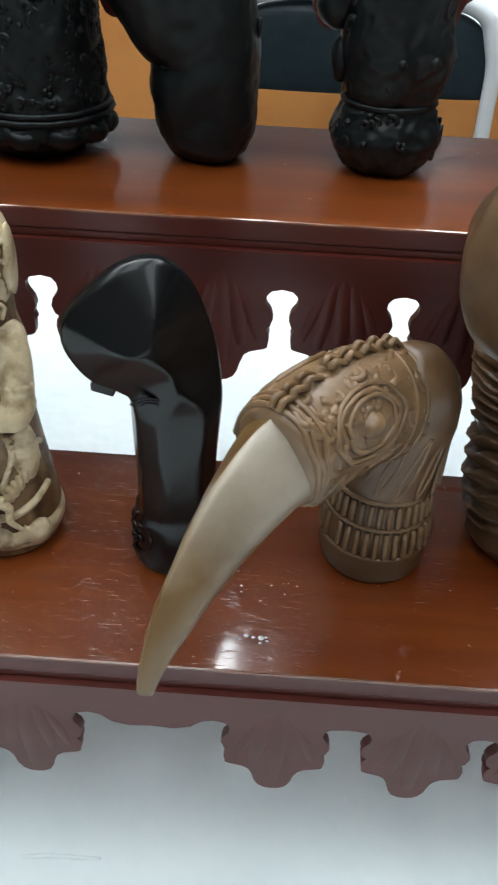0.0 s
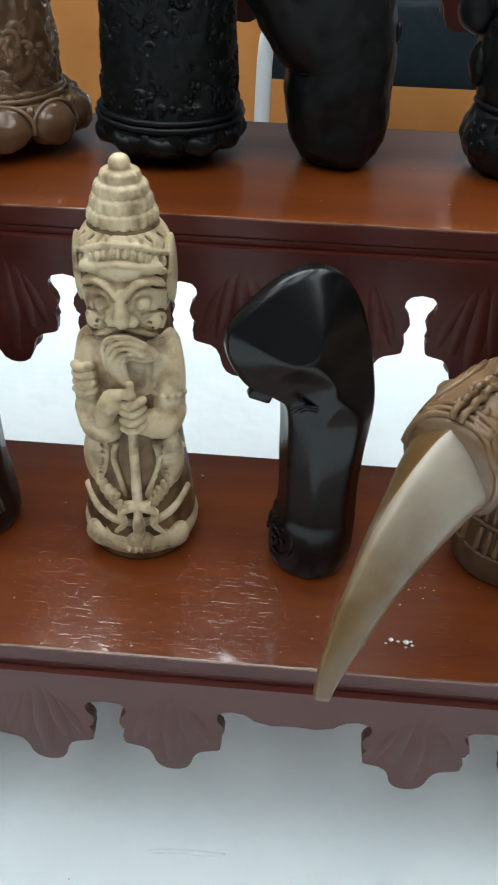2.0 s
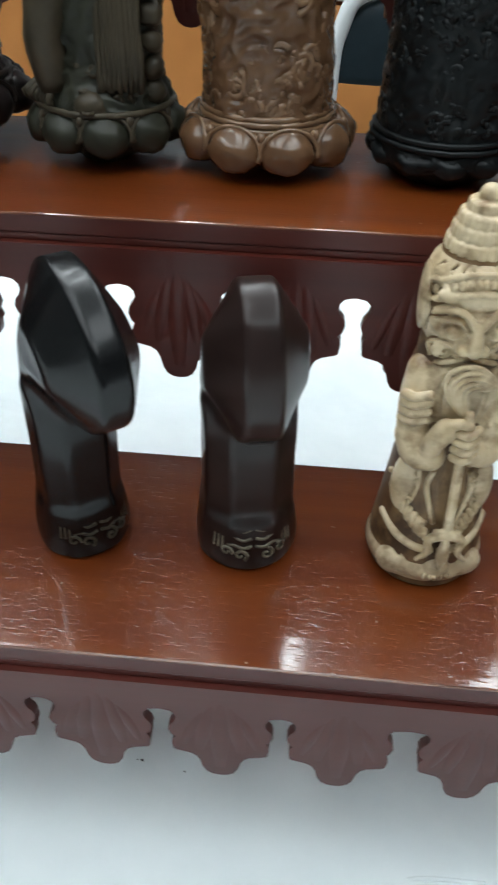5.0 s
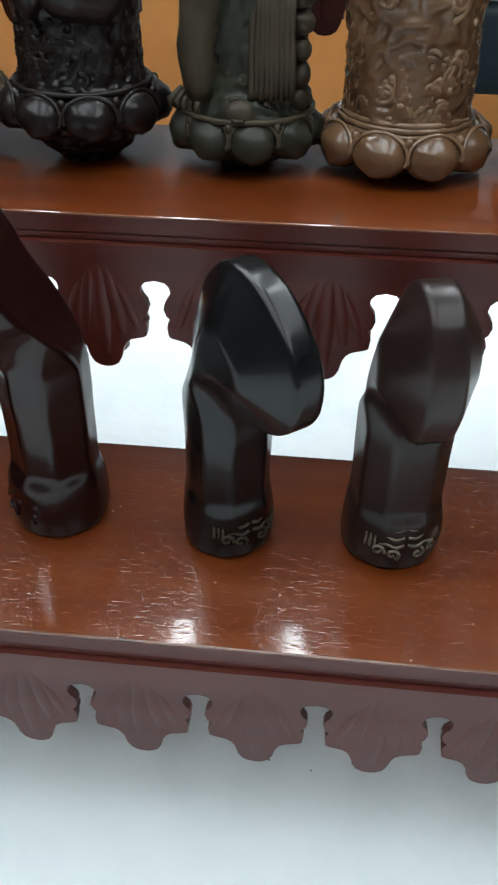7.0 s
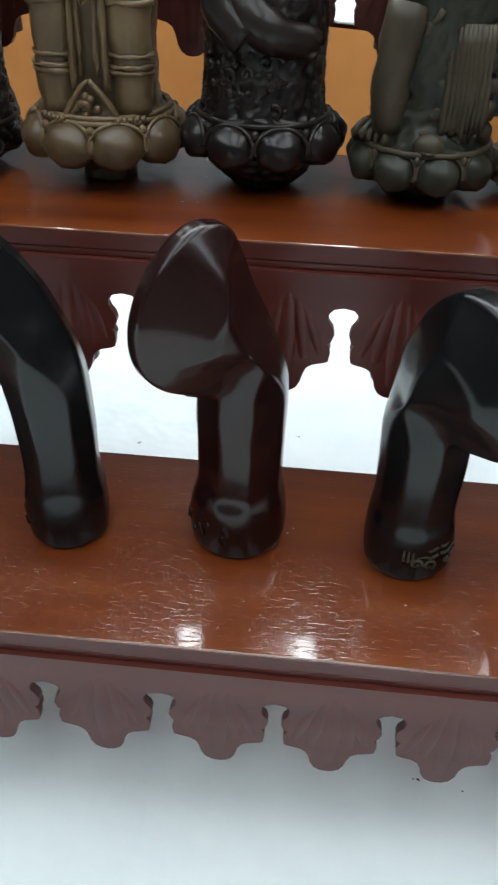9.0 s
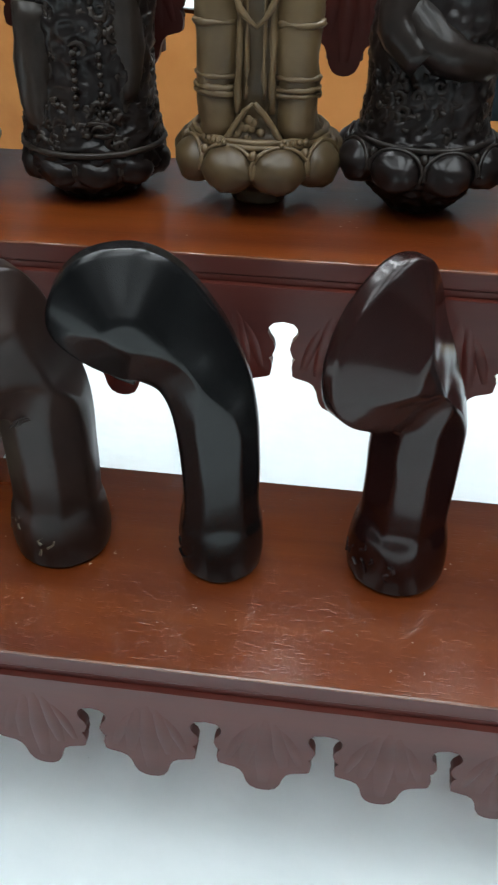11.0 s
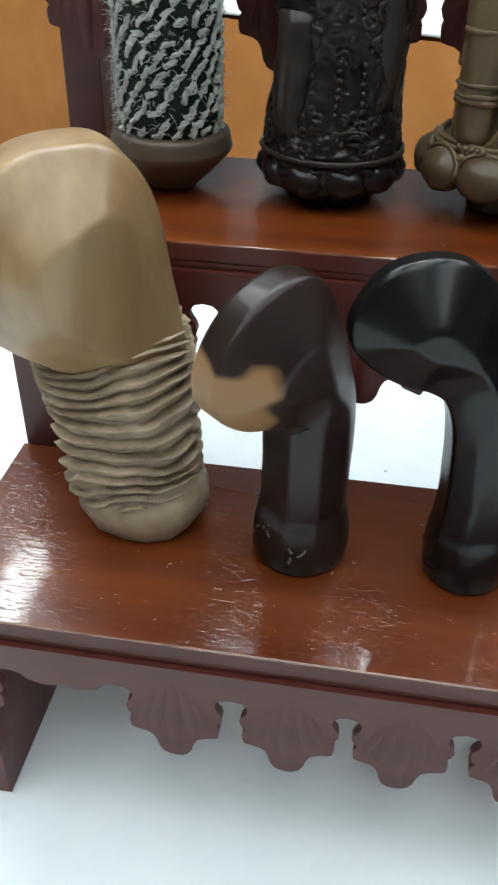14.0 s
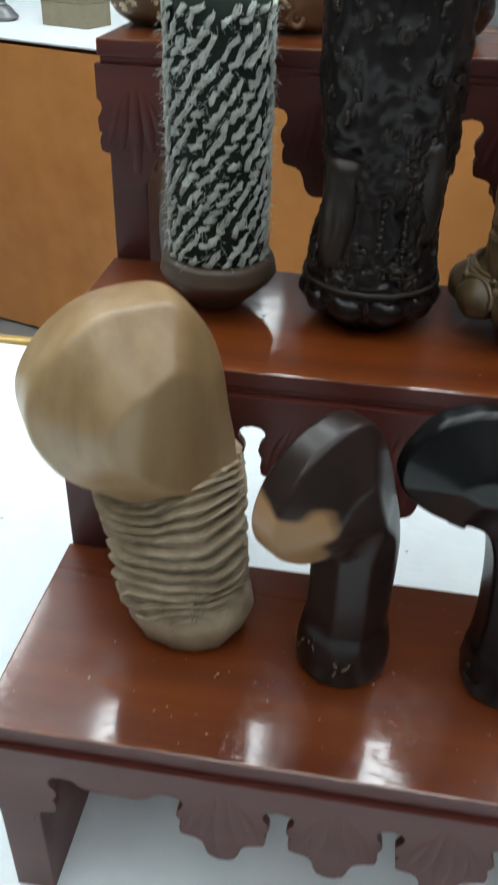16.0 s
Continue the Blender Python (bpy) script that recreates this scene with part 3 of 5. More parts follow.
def hook(place, yaw, mat, label, line, wide, keel, slope, neck, foot, carve, pale, planes=(), spur=None, shaft_keel=0.0055, wide_shaft=None, eye=None, seed=0.0):
    """A hooked hilt cut from one piece: round foot, faceted shaft and a keeled head that leans forward (to -x)."""
    e = base("hooked_hilt", (place[0], place[1], H1 + 0.0003), yaw, label, "hilt", "hilts on the front board")
    mesh = carved(mm(line), wide, keel, slope, shaft_keel, neck, foot, planes, wide_shaft, seed=seed)
    mesh.materials.append(mat)
    new("body", mesh).parent = e
    if spur:
        bm = box(-spur[0] - 0.0030, -spur[0] + 0.0030, -keel * 0.8, keel * 0.8, spur[1] - 0.0012, spur[1] + 0.004, 0.0007)
        bmesh.ops.rotate(bm, verts=bm.verts, cent=(-spur[0], 0, spur[1]), matrix=Matrix.Rotation(math.radians(26), 3, "Y"))
        part("spur", bm, mat, e)
    if eye:
        bm = bmesh.new()
        for s in (-1, 1):
            out = Vector((-0.55, s * 0.80, -0.25))
            for k, r in enumerate((0.0046, 0.0034, 0.0022)):
                pts = [Vector((-eye[0], s * eye[1], eye[2])) + Vector((-r * math.cos(q), -s * 0.25 * r * math.cos(q), 0.55 * r * math.sin(q))) for q in (0.2, 0.9, 1.6, 2.3, 3.0)]
                tube(bm, pts, 0.0003, 6, 3)
        tagged(part("cheek_scroll", bm, mat, e, "shallow carved scroll where head meets shaft"), kind="stuff")
    bm = bmesh.new()
    r, h, forward = foot
    c = Vector((-forward, 0, 0))

    def on_foot(a, z):
        q = r * math.sqrt(max(0.02, 1 - ((z - h * 0.45) / (h * 1.5)) ** 2)) + 0.0008
        return c + Vector((-q * math.cos(a), q * math.sin(a), z))

    if carve == "lace":
        for s in (-1, 1):
            for k, z in enumerate((0.0100, 0.0125, 0.0150, 0.0172)):
                tube(bm, [on_foot(s * q, z + w) for q, w in ((0.04, 0.0004), (0.22, -0.0003), (0.40, 0.0006), (0.55, 0.0002))], 0.00050, 6, 3)
            for k in range(3):
                tube(bm, [on_foot(s * (0.64 + 0.10 * k), z) for z in (0.0085, 0.0125, 0.0165, 0.0195)], 0.00050, 6, 3)
            for a, z, q in ((0.26, 0.0072, 0.0022), (0.55, 0.0080, 0.0020), (0.42, 0.0190, 0.0018)):
                p = on_foot(s * a, z)
                curl(bm, p, Vector((p.x - c.x, p.y, 0)), q, s * 2.0 + z * 900, 0.00055, 1.1 * s)
    elif carve == "rosette":
        mid = 0.35
        for k in range(4):
            ang = k * math.pi / 2 + 0.5
            p = on_foot(-mid + 0.17 * math.cos(ang), 0.0115 + 0.0021 * math.sin(ang))
            curl(bm, p, Vector((p.x - c.x, p.y, 0)), 0.0019, ang * 2, 0.0005, 1.0 if k % 2 else -0.9)
        tube(bm, [on_foot(-mid + 0.46 * math.cos(k * 0.42), 0.0115 + 0.0055 * math.sin(k * 0.42)) for k in range(13)], 0.0006, 6, 2)
        for k in range(3):
            p = on_foot(-mid + 0.85, 0.008 + 0.0035 * k)
            curl(bm, p, Vector((p.x - c.x, p.y, 0)), 0.0018, k * 2.2, 0.0005, 0.9)
    else:
        rnd = random.Random(int(seed * 10))
        for k in range(15):
            a0, z0 = rnd.uniform(-0.95, 0.75), rnd.uniform(0.0055, 0.0175)
            da, dz = rnd.uniform(-0.16, 0.16), rnd.uniform(0.0008, 0.0042)
            bend = rnd.uniform(-0.10, 0.10)
            tube(bm, [on_foot(a0, z0), on_foot(a0 + 0.5 * da + bend, z0 + 0.5 * dz), on_foot(a0 + da, z0 + dz)], (rnd.uniform(0.0003, 0.0007), 0.0003), 6, 3)
    tagged(part("foot_carving", bm, pale, e, "shallow scroll carving on the foot"), kind="stuff")
    return e


hook((0.0475, 0.0415), 18, BLACK, "black horn hooked hilt with a carved rosette on its foot",
     [(9.2, -4), (9.0, 22), (9.6, 40), (10.2, 54), (13.5, 57.8), (20, 61.5), (24, 67.5), (25.2, 73), (23.5, 78.5), (17, 85), (10, 89.3), (3, 90.3), (-3, 87), (-7.6, 79), (-10.8, 69), (-12.2, 58), (-11.8, 45), (-10.8, 28), (-10.3, -4)],
     0.0125, 0.0020, 0.74, (0.050, 0.066), (0.0112, 0.012, 0.0), "rosette", BLACK, spur=(0.0165, 0.0575), shaft_keel=0.0048, wide_shaft=0.0102, eye=(0.0065, 0.0086, 0.0560), seed=1.0)
hook((-0.0532, 0.0465), 104, BROWN, "dark brown hooked hilt with scroll carving on its foot",
     [(11.5, -4), (11.2, 22), (11.5, 38), (12, 48), (17, 49.5), (21, 54), (23.2, 61), (23.2, 68), (21.5, 75.5), (17, 83.5), (10, 88), (3, 87.5), (-4, 82), (-9, 72), (-12, 60), (-12.5, 45), (-12, 28), (-12, -4)],
     0.0132, 0.0042, 0.66, (0.044, 0.056), (0.0136, 0.013, 0.0), "lace", RUBBED, spur=(0.0150, 0.0490), shaft_keel=0.0060, wide_shaft=0.0124, seed=2.0)
hook((-0.1017, 0.0450), 127, BLACK, "black hooked hilt with a blunt rounded head",
     [(11.3, -4), (11.0, 22), (11.5, 40), (12, 51), (20, 53), (29.5, 56), (35.5, 62), (37.3, 70), (35.6, 78), (30, 85), (21, 90.5), (12, 92.3), (4, 91), (-3, 85), (-8.5, 75), (-12, 63), (-12.8, 50), (-12, 28), (-12, -4)],
     0.0118, 0.0036, 0.60, (0.046, 0.060), (0.0126, 0.013, 0.0), "lace", GREEN_PALE, planes=((-0.30, 0.95, 0.0, 0.0115),), shaft_keel=0.0055, wide_shaft=0.0112, seed=3.0)
hook((-0.1546, 0.0490), 42, RED, "glossy dark red horn hooked hilt with an arched cheek",
     [(11.3, -4), (11.0, 26), (11.2, 44), (11.8, 57), (18, 59.5), (27, 64), (32, 70), (33.3, 78), (31.5, 87), (27, 95), (20, 101.7), (13, 104.3), (6, 102.5), (2, 96), (-1, 88), (-6, 78), (-11, 66), (-12.8, 55), (-12.5, 38), (-12.3, 20), (-12.3, -4)],
     0.0145, 0.0026, 0.78, (0.054, 0.072), (0.0142, 0.014, 0.0), "rosette_side", RED, planes=((-0.55, 0.80, 0.22, 0.0252),), spur=(0.0165, 0.0585), shaft_keel=0.0058, wide_shaft=0.0118, seed=4.0)
hook((-0.2068, 0.0452), 12, BLACK, "black horn hilt arched over like a crook",
     [(11.5, -4), (11.6, 30), (12.6, 46), (14.2, 56.6), (17, 63.4), (21.6, 66.2), (27, 67.4), (34, 71), (41, 77), (43.5, 83), (42, 90.3), (37.7, 97), (31, 101.3), (22.5, 102.6), (14.5, 100.3), (7, 93.8), (0, 83.6), (-5, 72.5), (-8.6, 60), (-9.8, 45.6), (-10, 28), (-10, -4)],
     0.0128, 0.0030, 0.70, (0.050, 0.075), (0.0120, 0.013, 0.0008), "rosette", BLACK, spur=(0.0255, 0.0670), shaft_keel=0.0050, wide_shaft=0.0108, seed=5.0)
hook((-0.2580, 0.0460), 48, TWO_TONE, "dark brown horn hilt with a tan patch on its head",
     [(11.8, -4), (11.5, 24), (11.8, 42), (12.5, 53), (19, 55.5), (27.5, 58.8), (34.5, 64.5), (37, 72), (35, 80), (30, 87), (22, 93.3), (12, 96), (4, 94.5), (-1, 89), (-5, 81), (-9, 70), (-12.3, 57), (-12.6, 40), (-12.2, 22), (-12, -4)],
     0.0140, 0.0046, 0.70, (0.050, 0.066), (0.0142, 0.013, 0.0), "rosette_side", RUBBED, planes=((-0.42, 0.90, 0.0, 0.0128),), spur=(0.0195, 0.0560), shaft_keel=0.0060, wide_shaft=0.0120, eye=(0.0095, 0.0092, 0.0530), seed=6.0)


def knob_hilt(x, y, head_mat, neck_mat, label, yaw):
    """A big keeled head with an oval flat, on a neck bound in pleated rattan."""
    e = base("knob_hilt", (x, y, H1), 0, label, "hilt", "hilts on the front board")
    bm = sweep([(0, 0, 0, 0.0150, 0.0150), (0, 0, 0.002, 0.0185, 0.0170), (-0.0005, 0, 0.008, 0.0215, 0.0188), (-0.002, 0, 0.014, 0.0212, 0.0186), (-0.003, 0, 0.018, 0.0195, 0.0175)], around=14, steps=4)
    lumps(bm, 0.0010, 90, x * 9)
    part("foot", bm, neck_mat, e, "faceted wooden foot")

    def pleat(u, a):
        d = abs((a + 1.25 + math.pi) % (2 * math.pi) - math.pi)
        w = u * 12.5 + 0.85 * d + 0.40 * math.sin(2.3 * a + 5 * u) + 0.45 * noise.noise(Vector((math.cos(a) * 1.8, math.sin(a) * 1.8, u * 6)))
        w2 = u * 17.0 - 0.9 * d + 0.35 * math.sin(3.1 * a - 4 * u)
        saw, fine = w % 1.0, w2 % 1.0
        return 0.92 + 0.200 * saw ** 1.3 * (1 - max(0.0, saw - 0.90) * 8.0) + 0.035 * fine * (0.5 + 0.5 * math.sin(a * 2 + u * 9)) + 0.010 * noise.noise(Vector((math.cos(a) * 4, math.sin(a) * 4, u * 30)))

    bm = sweep([(-0.003, 0, 0.015, 0.0200, 0.0178), (-0.0045, 0, 0.028, 0.0208, 0.0184), (-0.0055, 0, 0.046, 0.0214, 0.0190), (-0.0070, 0, 0.058, 0.0218, 0.0192), (-0.0085, 0, 0.068, 0.0215, 0.0192)], around=120, steps=60, shape=pleat)
    part("bound_neck", bm, neck_mat, e, "neck bound in pleated rattan")
    line = mm([(13, 60), (21, 62.5), (28, 66.5), (36.5, 72.5), (43, 81), (46.5, 91), (46, 101), (39, 112.5), (26, 120.8), (11, 122.5), (3, 120), (-3, 113.5), (-6.5, 104), (-9, 90), (-11.5, 74), (-12, 63), (-2, 58)])
    mesh = carved(line, 0.0245, 0.0080, 1.0, 0.010, (0.055, 0.072), None, ((-0.35, 0.90, -0.05, 0.0098),), 0.0190, 0.0007, 0.0011, x * 40)
    mesh.materials.append(head_mat)
    head = tagged(new("head", mesh), "smooth rounded wooden head with a broad flat keel")
    head.parent = e
    head.matrix_local = pose(0, 0, 0, 0, 0, yaw)


knob_hilt(-0.3092, 0.0540, TAN, TAN_RIB, "large pale wooden hilt with a neck bound in pleated rattan", 32)
knob_hilt(0.1545, 0.0540, BIRD_STAIN, BIRD_STAIN, "brown wooden knobbed hilt with a dark ribbed neck", 32)


def bird_hilt(x, y):
    e = base("bird_hilt", (x, y, H1), 0, "brown carved wooden bird-head hilt with a long pale beak", "hilt", "hilts on the front board")
    bm = sweep([(0, 0, 0, 0.0132, 0.0130), (0, 0, 0.002, 0.0146, 0.0142), (0, 0, 0.010, 0.0150, 0.0144), (0, 0, 0.020, 0.0142, 0.0138), (0.001, 0, 0.030, 0.0130, 0.0130), (0.002, 0, 0.042, 0.0132, 0.0130), (0.0035, 0, 0.052, 0.0125, 0.0130), (0.003, -0.002, 0.060, 0.0105, 0.0115), (-0.002, -0.005, 0.0655, 0.0055, 0.007)], around=36)
    lumps(bm, 0.0004, 80)
    part("shaft", bm, BIRD_STAIN, e, "dark carved shaft")
    # carved collar of upright bars between two fillets
    bm = bmesh.new()
    for z, r in ((0.0105, 0.0152), (0.0205, 0.0144), (0.0290, 0.0134)):
        band(bm, z, r, r * 0.97, 0.0007)
    for k in range(22):
        a = -1.9 + 3.8 * k / 21
        for z0, z1, r in ((0.0115, 0.0195, 0.0150), (0.0215, 0.0280, 0.0139)):
            if noise.noise(Vector((k * 3.1, z0 * 900, 1))) > -0.45:
                p = Vector((math.sin(a), -math.cos(a), 0))
                tube(bm, [p * r + Vector((0, 0, z0)), p * (r * 0.985) + Vector((0, 0, (z0 + z1) / 2)), p * (r * 0.96) + Vector((0, 0, z1))], 0.0009, 6, 2)
    # long leaves carved on the shaft
    for k in range(9):
        a = -1.7 + 0.42 * k
        for w in (-0.10, 0.10):
            tube(bm, [(0.002 + 0.0130 * math.sin(a + q * 0.5 + w * math.sin(3.1 * q)), -0.0130 * math.cos(a + q * 0.5 + w * math.sin(3.1 * q)), 0.0300 + 0.0200 * q) for q in (0, 0.2, 0.4, 0.6, 0.8, 1)], (0.0004, 0.0006), 7, 3)
    part("collar", bm, BIRD, e, "band of carved upright bars")
    side = Vector((0.78, -0.62, 0))
    axis = [(0.006, 0.005, 0.0470, 0.0085, 0.0085), (-0.001, -0.001, 0.0530, 0.0138, 0.0125), (-0.010, -0.011, 0.0578, 0.0150, 0.0135), (-0.019, -0.022, 0.0600, 0.0150, 0.0132), (-0.0275, -0.0330, 0.0600, 0.0142, 0.0122), (-0.0300, -0.0362, 0.0595, 0.0120, 0.0105)]
    bm = sweep(axis, side, 40, 6)
    lumps(bm, 0.0005, 120)
    part("head", bm, BIRD, e, "head covered in carved scrolls")
    p = glide(axis, 6)
    bm = bmesh.new()
    rnd = random.Random(5)

    def on(u, a, lift=0.0):
        i = min(int(u * (len(p) - 1)), len(p) - 2)
        c, t = Vector(p[i][:3]), Vector(p[i + 1][:3] - p[i][:3]).normalized()
        n = t.cross(side).normalized()
        out = n * math.cos(a) + t.cross(n) * math.sin(a)
        return c + n * ((p[i][3] + lift) * math.cos(a)) + t.cross(n) * ((p[i][4] + lift) * math.sin(a)), out

    for u in (0.86, 0.90, 0.94):
        tube(bm, [on(u - 0.05 * math.cos(a * 1.0), a)[0] for a in [x * 0.3 - 2.4 for x in range(17)]], 0.0008, 6, 2)
    for u in (0.30, 0.38):
        tube(bm, [on(u, a)[0] for a in [x * 0.3 - 2.4 for x in range(17)]], 0.0007, 6, 2)
    for k in range(150):
        u, a = rnd.uniform(0.25, 0.84), rnd.uniform(-2.3, 2.3)
        c, out = on(u, a)
        curl(bm, c - out * 0.0010, out, rnd.uniform(0.0016, 0.0036), rnd.uniform(0, 6), 0.0013, rnd.choice((0.8, 1.2, -1.1)))
    for s in (-1, 1):
        c, out = on(0.62, 1.15 * s)
        ball(bm, c - out * 0.0018, (0.0044, 0.0044, 0.0030))
        for k in range(3):
            tube(bm, [on(0.62 + (0.10 + 0.03 * k) * math.cos(q), s * (1.15 + (0.40 + 0.1 * k) * math.sin(q)), 0.0002)[0] for q in [x * 0.45 for x in range(15)]], 0.0007, 6, 2)
    part("scroll_carving", bm, BIRD, e, "raised scroll carving")
    bm = bmesh.new()
    for k in range(8):
        u = 0.34 + 0.072 * k
        c, out = on(u, 0.0)
        t = (on(u + 0.06, 0.0)[0] - c).normalized()
        w = out.cross(t)
        for q in (-0.0011, 0.0011):
            tube(bm, [c + w * q - t * 0.0028, c + w * q + out * 0.0016, c + w * q + out * 0.0022 + t * 0.0018, c + w * q + out * 0.0008 + t * 0.0030], 0.0008, 7, 4)
    part("crest", bm, BIRD, e, "row of curled crest scrolls")
    bm = sweep([(-0.0275, -0.0330, 0.0598, 0.0132, 0.0112), (-0.0325, -0.0400, 0.0572, 0.0120, 0.0098), (-0.0380, -0.0480, 0.0525, 0.0102, 0.0080), (-0.0435, -0.0560, 0.0460, 0.0082, 0.0062), (-0.0485, -0.0630, 0.0378, 0.0060, 0.0046), (-0.0520, -0.0680, 0.0300, 0.0038, 0.0032), (-0.0538, -0.0705, 0.0238, 0.0020, 0.0019)], side, 32, 6, 1.5)
    lumps(bm, 0.0003, 90)
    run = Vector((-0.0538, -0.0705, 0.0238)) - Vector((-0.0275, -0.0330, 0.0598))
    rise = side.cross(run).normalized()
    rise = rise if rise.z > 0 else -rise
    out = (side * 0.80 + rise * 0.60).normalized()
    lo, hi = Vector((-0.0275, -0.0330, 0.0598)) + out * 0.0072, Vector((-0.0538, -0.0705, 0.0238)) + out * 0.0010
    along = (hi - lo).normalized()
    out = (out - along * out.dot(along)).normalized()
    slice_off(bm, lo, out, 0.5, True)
    # the pared facet's pale sheen is put in by colour
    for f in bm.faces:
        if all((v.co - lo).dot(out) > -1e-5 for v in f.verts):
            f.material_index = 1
    part("beak", bm, [BEAK, BEAK_SHEEN], e, "long pale polished beak")


bird_hilt(0.1040, 0.0463)


class Carving:
    """A solid built up from ellipsoids and strands on a core, then grooved; sizes in millimetres, front towards -y."""

    def __init__(self, lo, hi, cell):
        self.lo, self.cell = np.array(lo, float), cell
        self.axes = [np.arange(lo[k], hi[k], cell) for k in range(3)]
        self.core = np.full([len(a) for a in self.axes], 50.0)
        self.raised = self.core.copy()
        self.groove = self.core.copy()

    def window(self, p, q, pad):
        cut = []
        for k in range(3):
            i = int((min(p[k], q[k]) - pad - self.lo[k]) / self.cell)
            j = int((max(p[k], q[k]) + pad - self.lo[k]) / self.cell) + 2
            cut.append(slice(max(0, i), max(0, min(j, len(self.axes[k])))))
        x, y, z = (self.axes[k][cut[k]] for k in range(3))
        return tuple(cut), x[:, None, None], y[None, :, None], z[None, None, :]

    def blob(self, c, r, soft=0.4):
        cut, x, y, z = self.window(c, c, max(r) + 2)
        if self.raised[cut].size:
            q = np.sqrt(((x - c[0]) / r[0]) ** 2 + ((y - c[1]) / r[1]) ** 2 + ((z - c[2]) / r[2]) ** 2)
            self.raised[cut] = either(self.raised[cut], (q - 1) * min(r), soft)

    def strand(self, points, r, groove=False, soft=0.25):
        r0, r1 = (r, r) if np.isscalar(r) else r
        pts = glide(points, 3)
        field = self.groove if groove else self.raised
        for k, (p, q) in enumerate(zip(pts, pts[1:])):
            rad = r0 + (r1 - r0) * k / max(1, len(pts) - 2)
            cut, x, y, z = self.window(p, q, rad + 1.5)
            if not field[cut].size:
                continue
            d = q - p
            t = np.clip(((x - p[0]) * d[0] + (y - p[1]) * d[1] + (z - p[2]) * d[2]) / (d @ d + 1e-9), 0, 1)
            dist = np.sqrt((x - p[0] - t * d[0]) ** 2 + (y - p[1] - t * d[1]) ** 2 + (z - p[2] - t * d[2]) ** 2) - rad
            field[cut] = np.minimum(field[cut], dist) if groove else either(field[cut], dist, soft)

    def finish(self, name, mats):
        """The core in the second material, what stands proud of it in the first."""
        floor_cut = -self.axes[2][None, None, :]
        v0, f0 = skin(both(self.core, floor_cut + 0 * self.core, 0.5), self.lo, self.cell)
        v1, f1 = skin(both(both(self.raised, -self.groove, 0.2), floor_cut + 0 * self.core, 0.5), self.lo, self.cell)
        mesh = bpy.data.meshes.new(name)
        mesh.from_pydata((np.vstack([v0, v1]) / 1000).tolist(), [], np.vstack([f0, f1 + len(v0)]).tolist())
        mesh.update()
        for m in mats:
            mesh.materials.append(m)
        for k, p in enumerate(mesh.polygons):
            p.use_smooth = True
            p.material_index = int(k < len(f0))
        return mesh


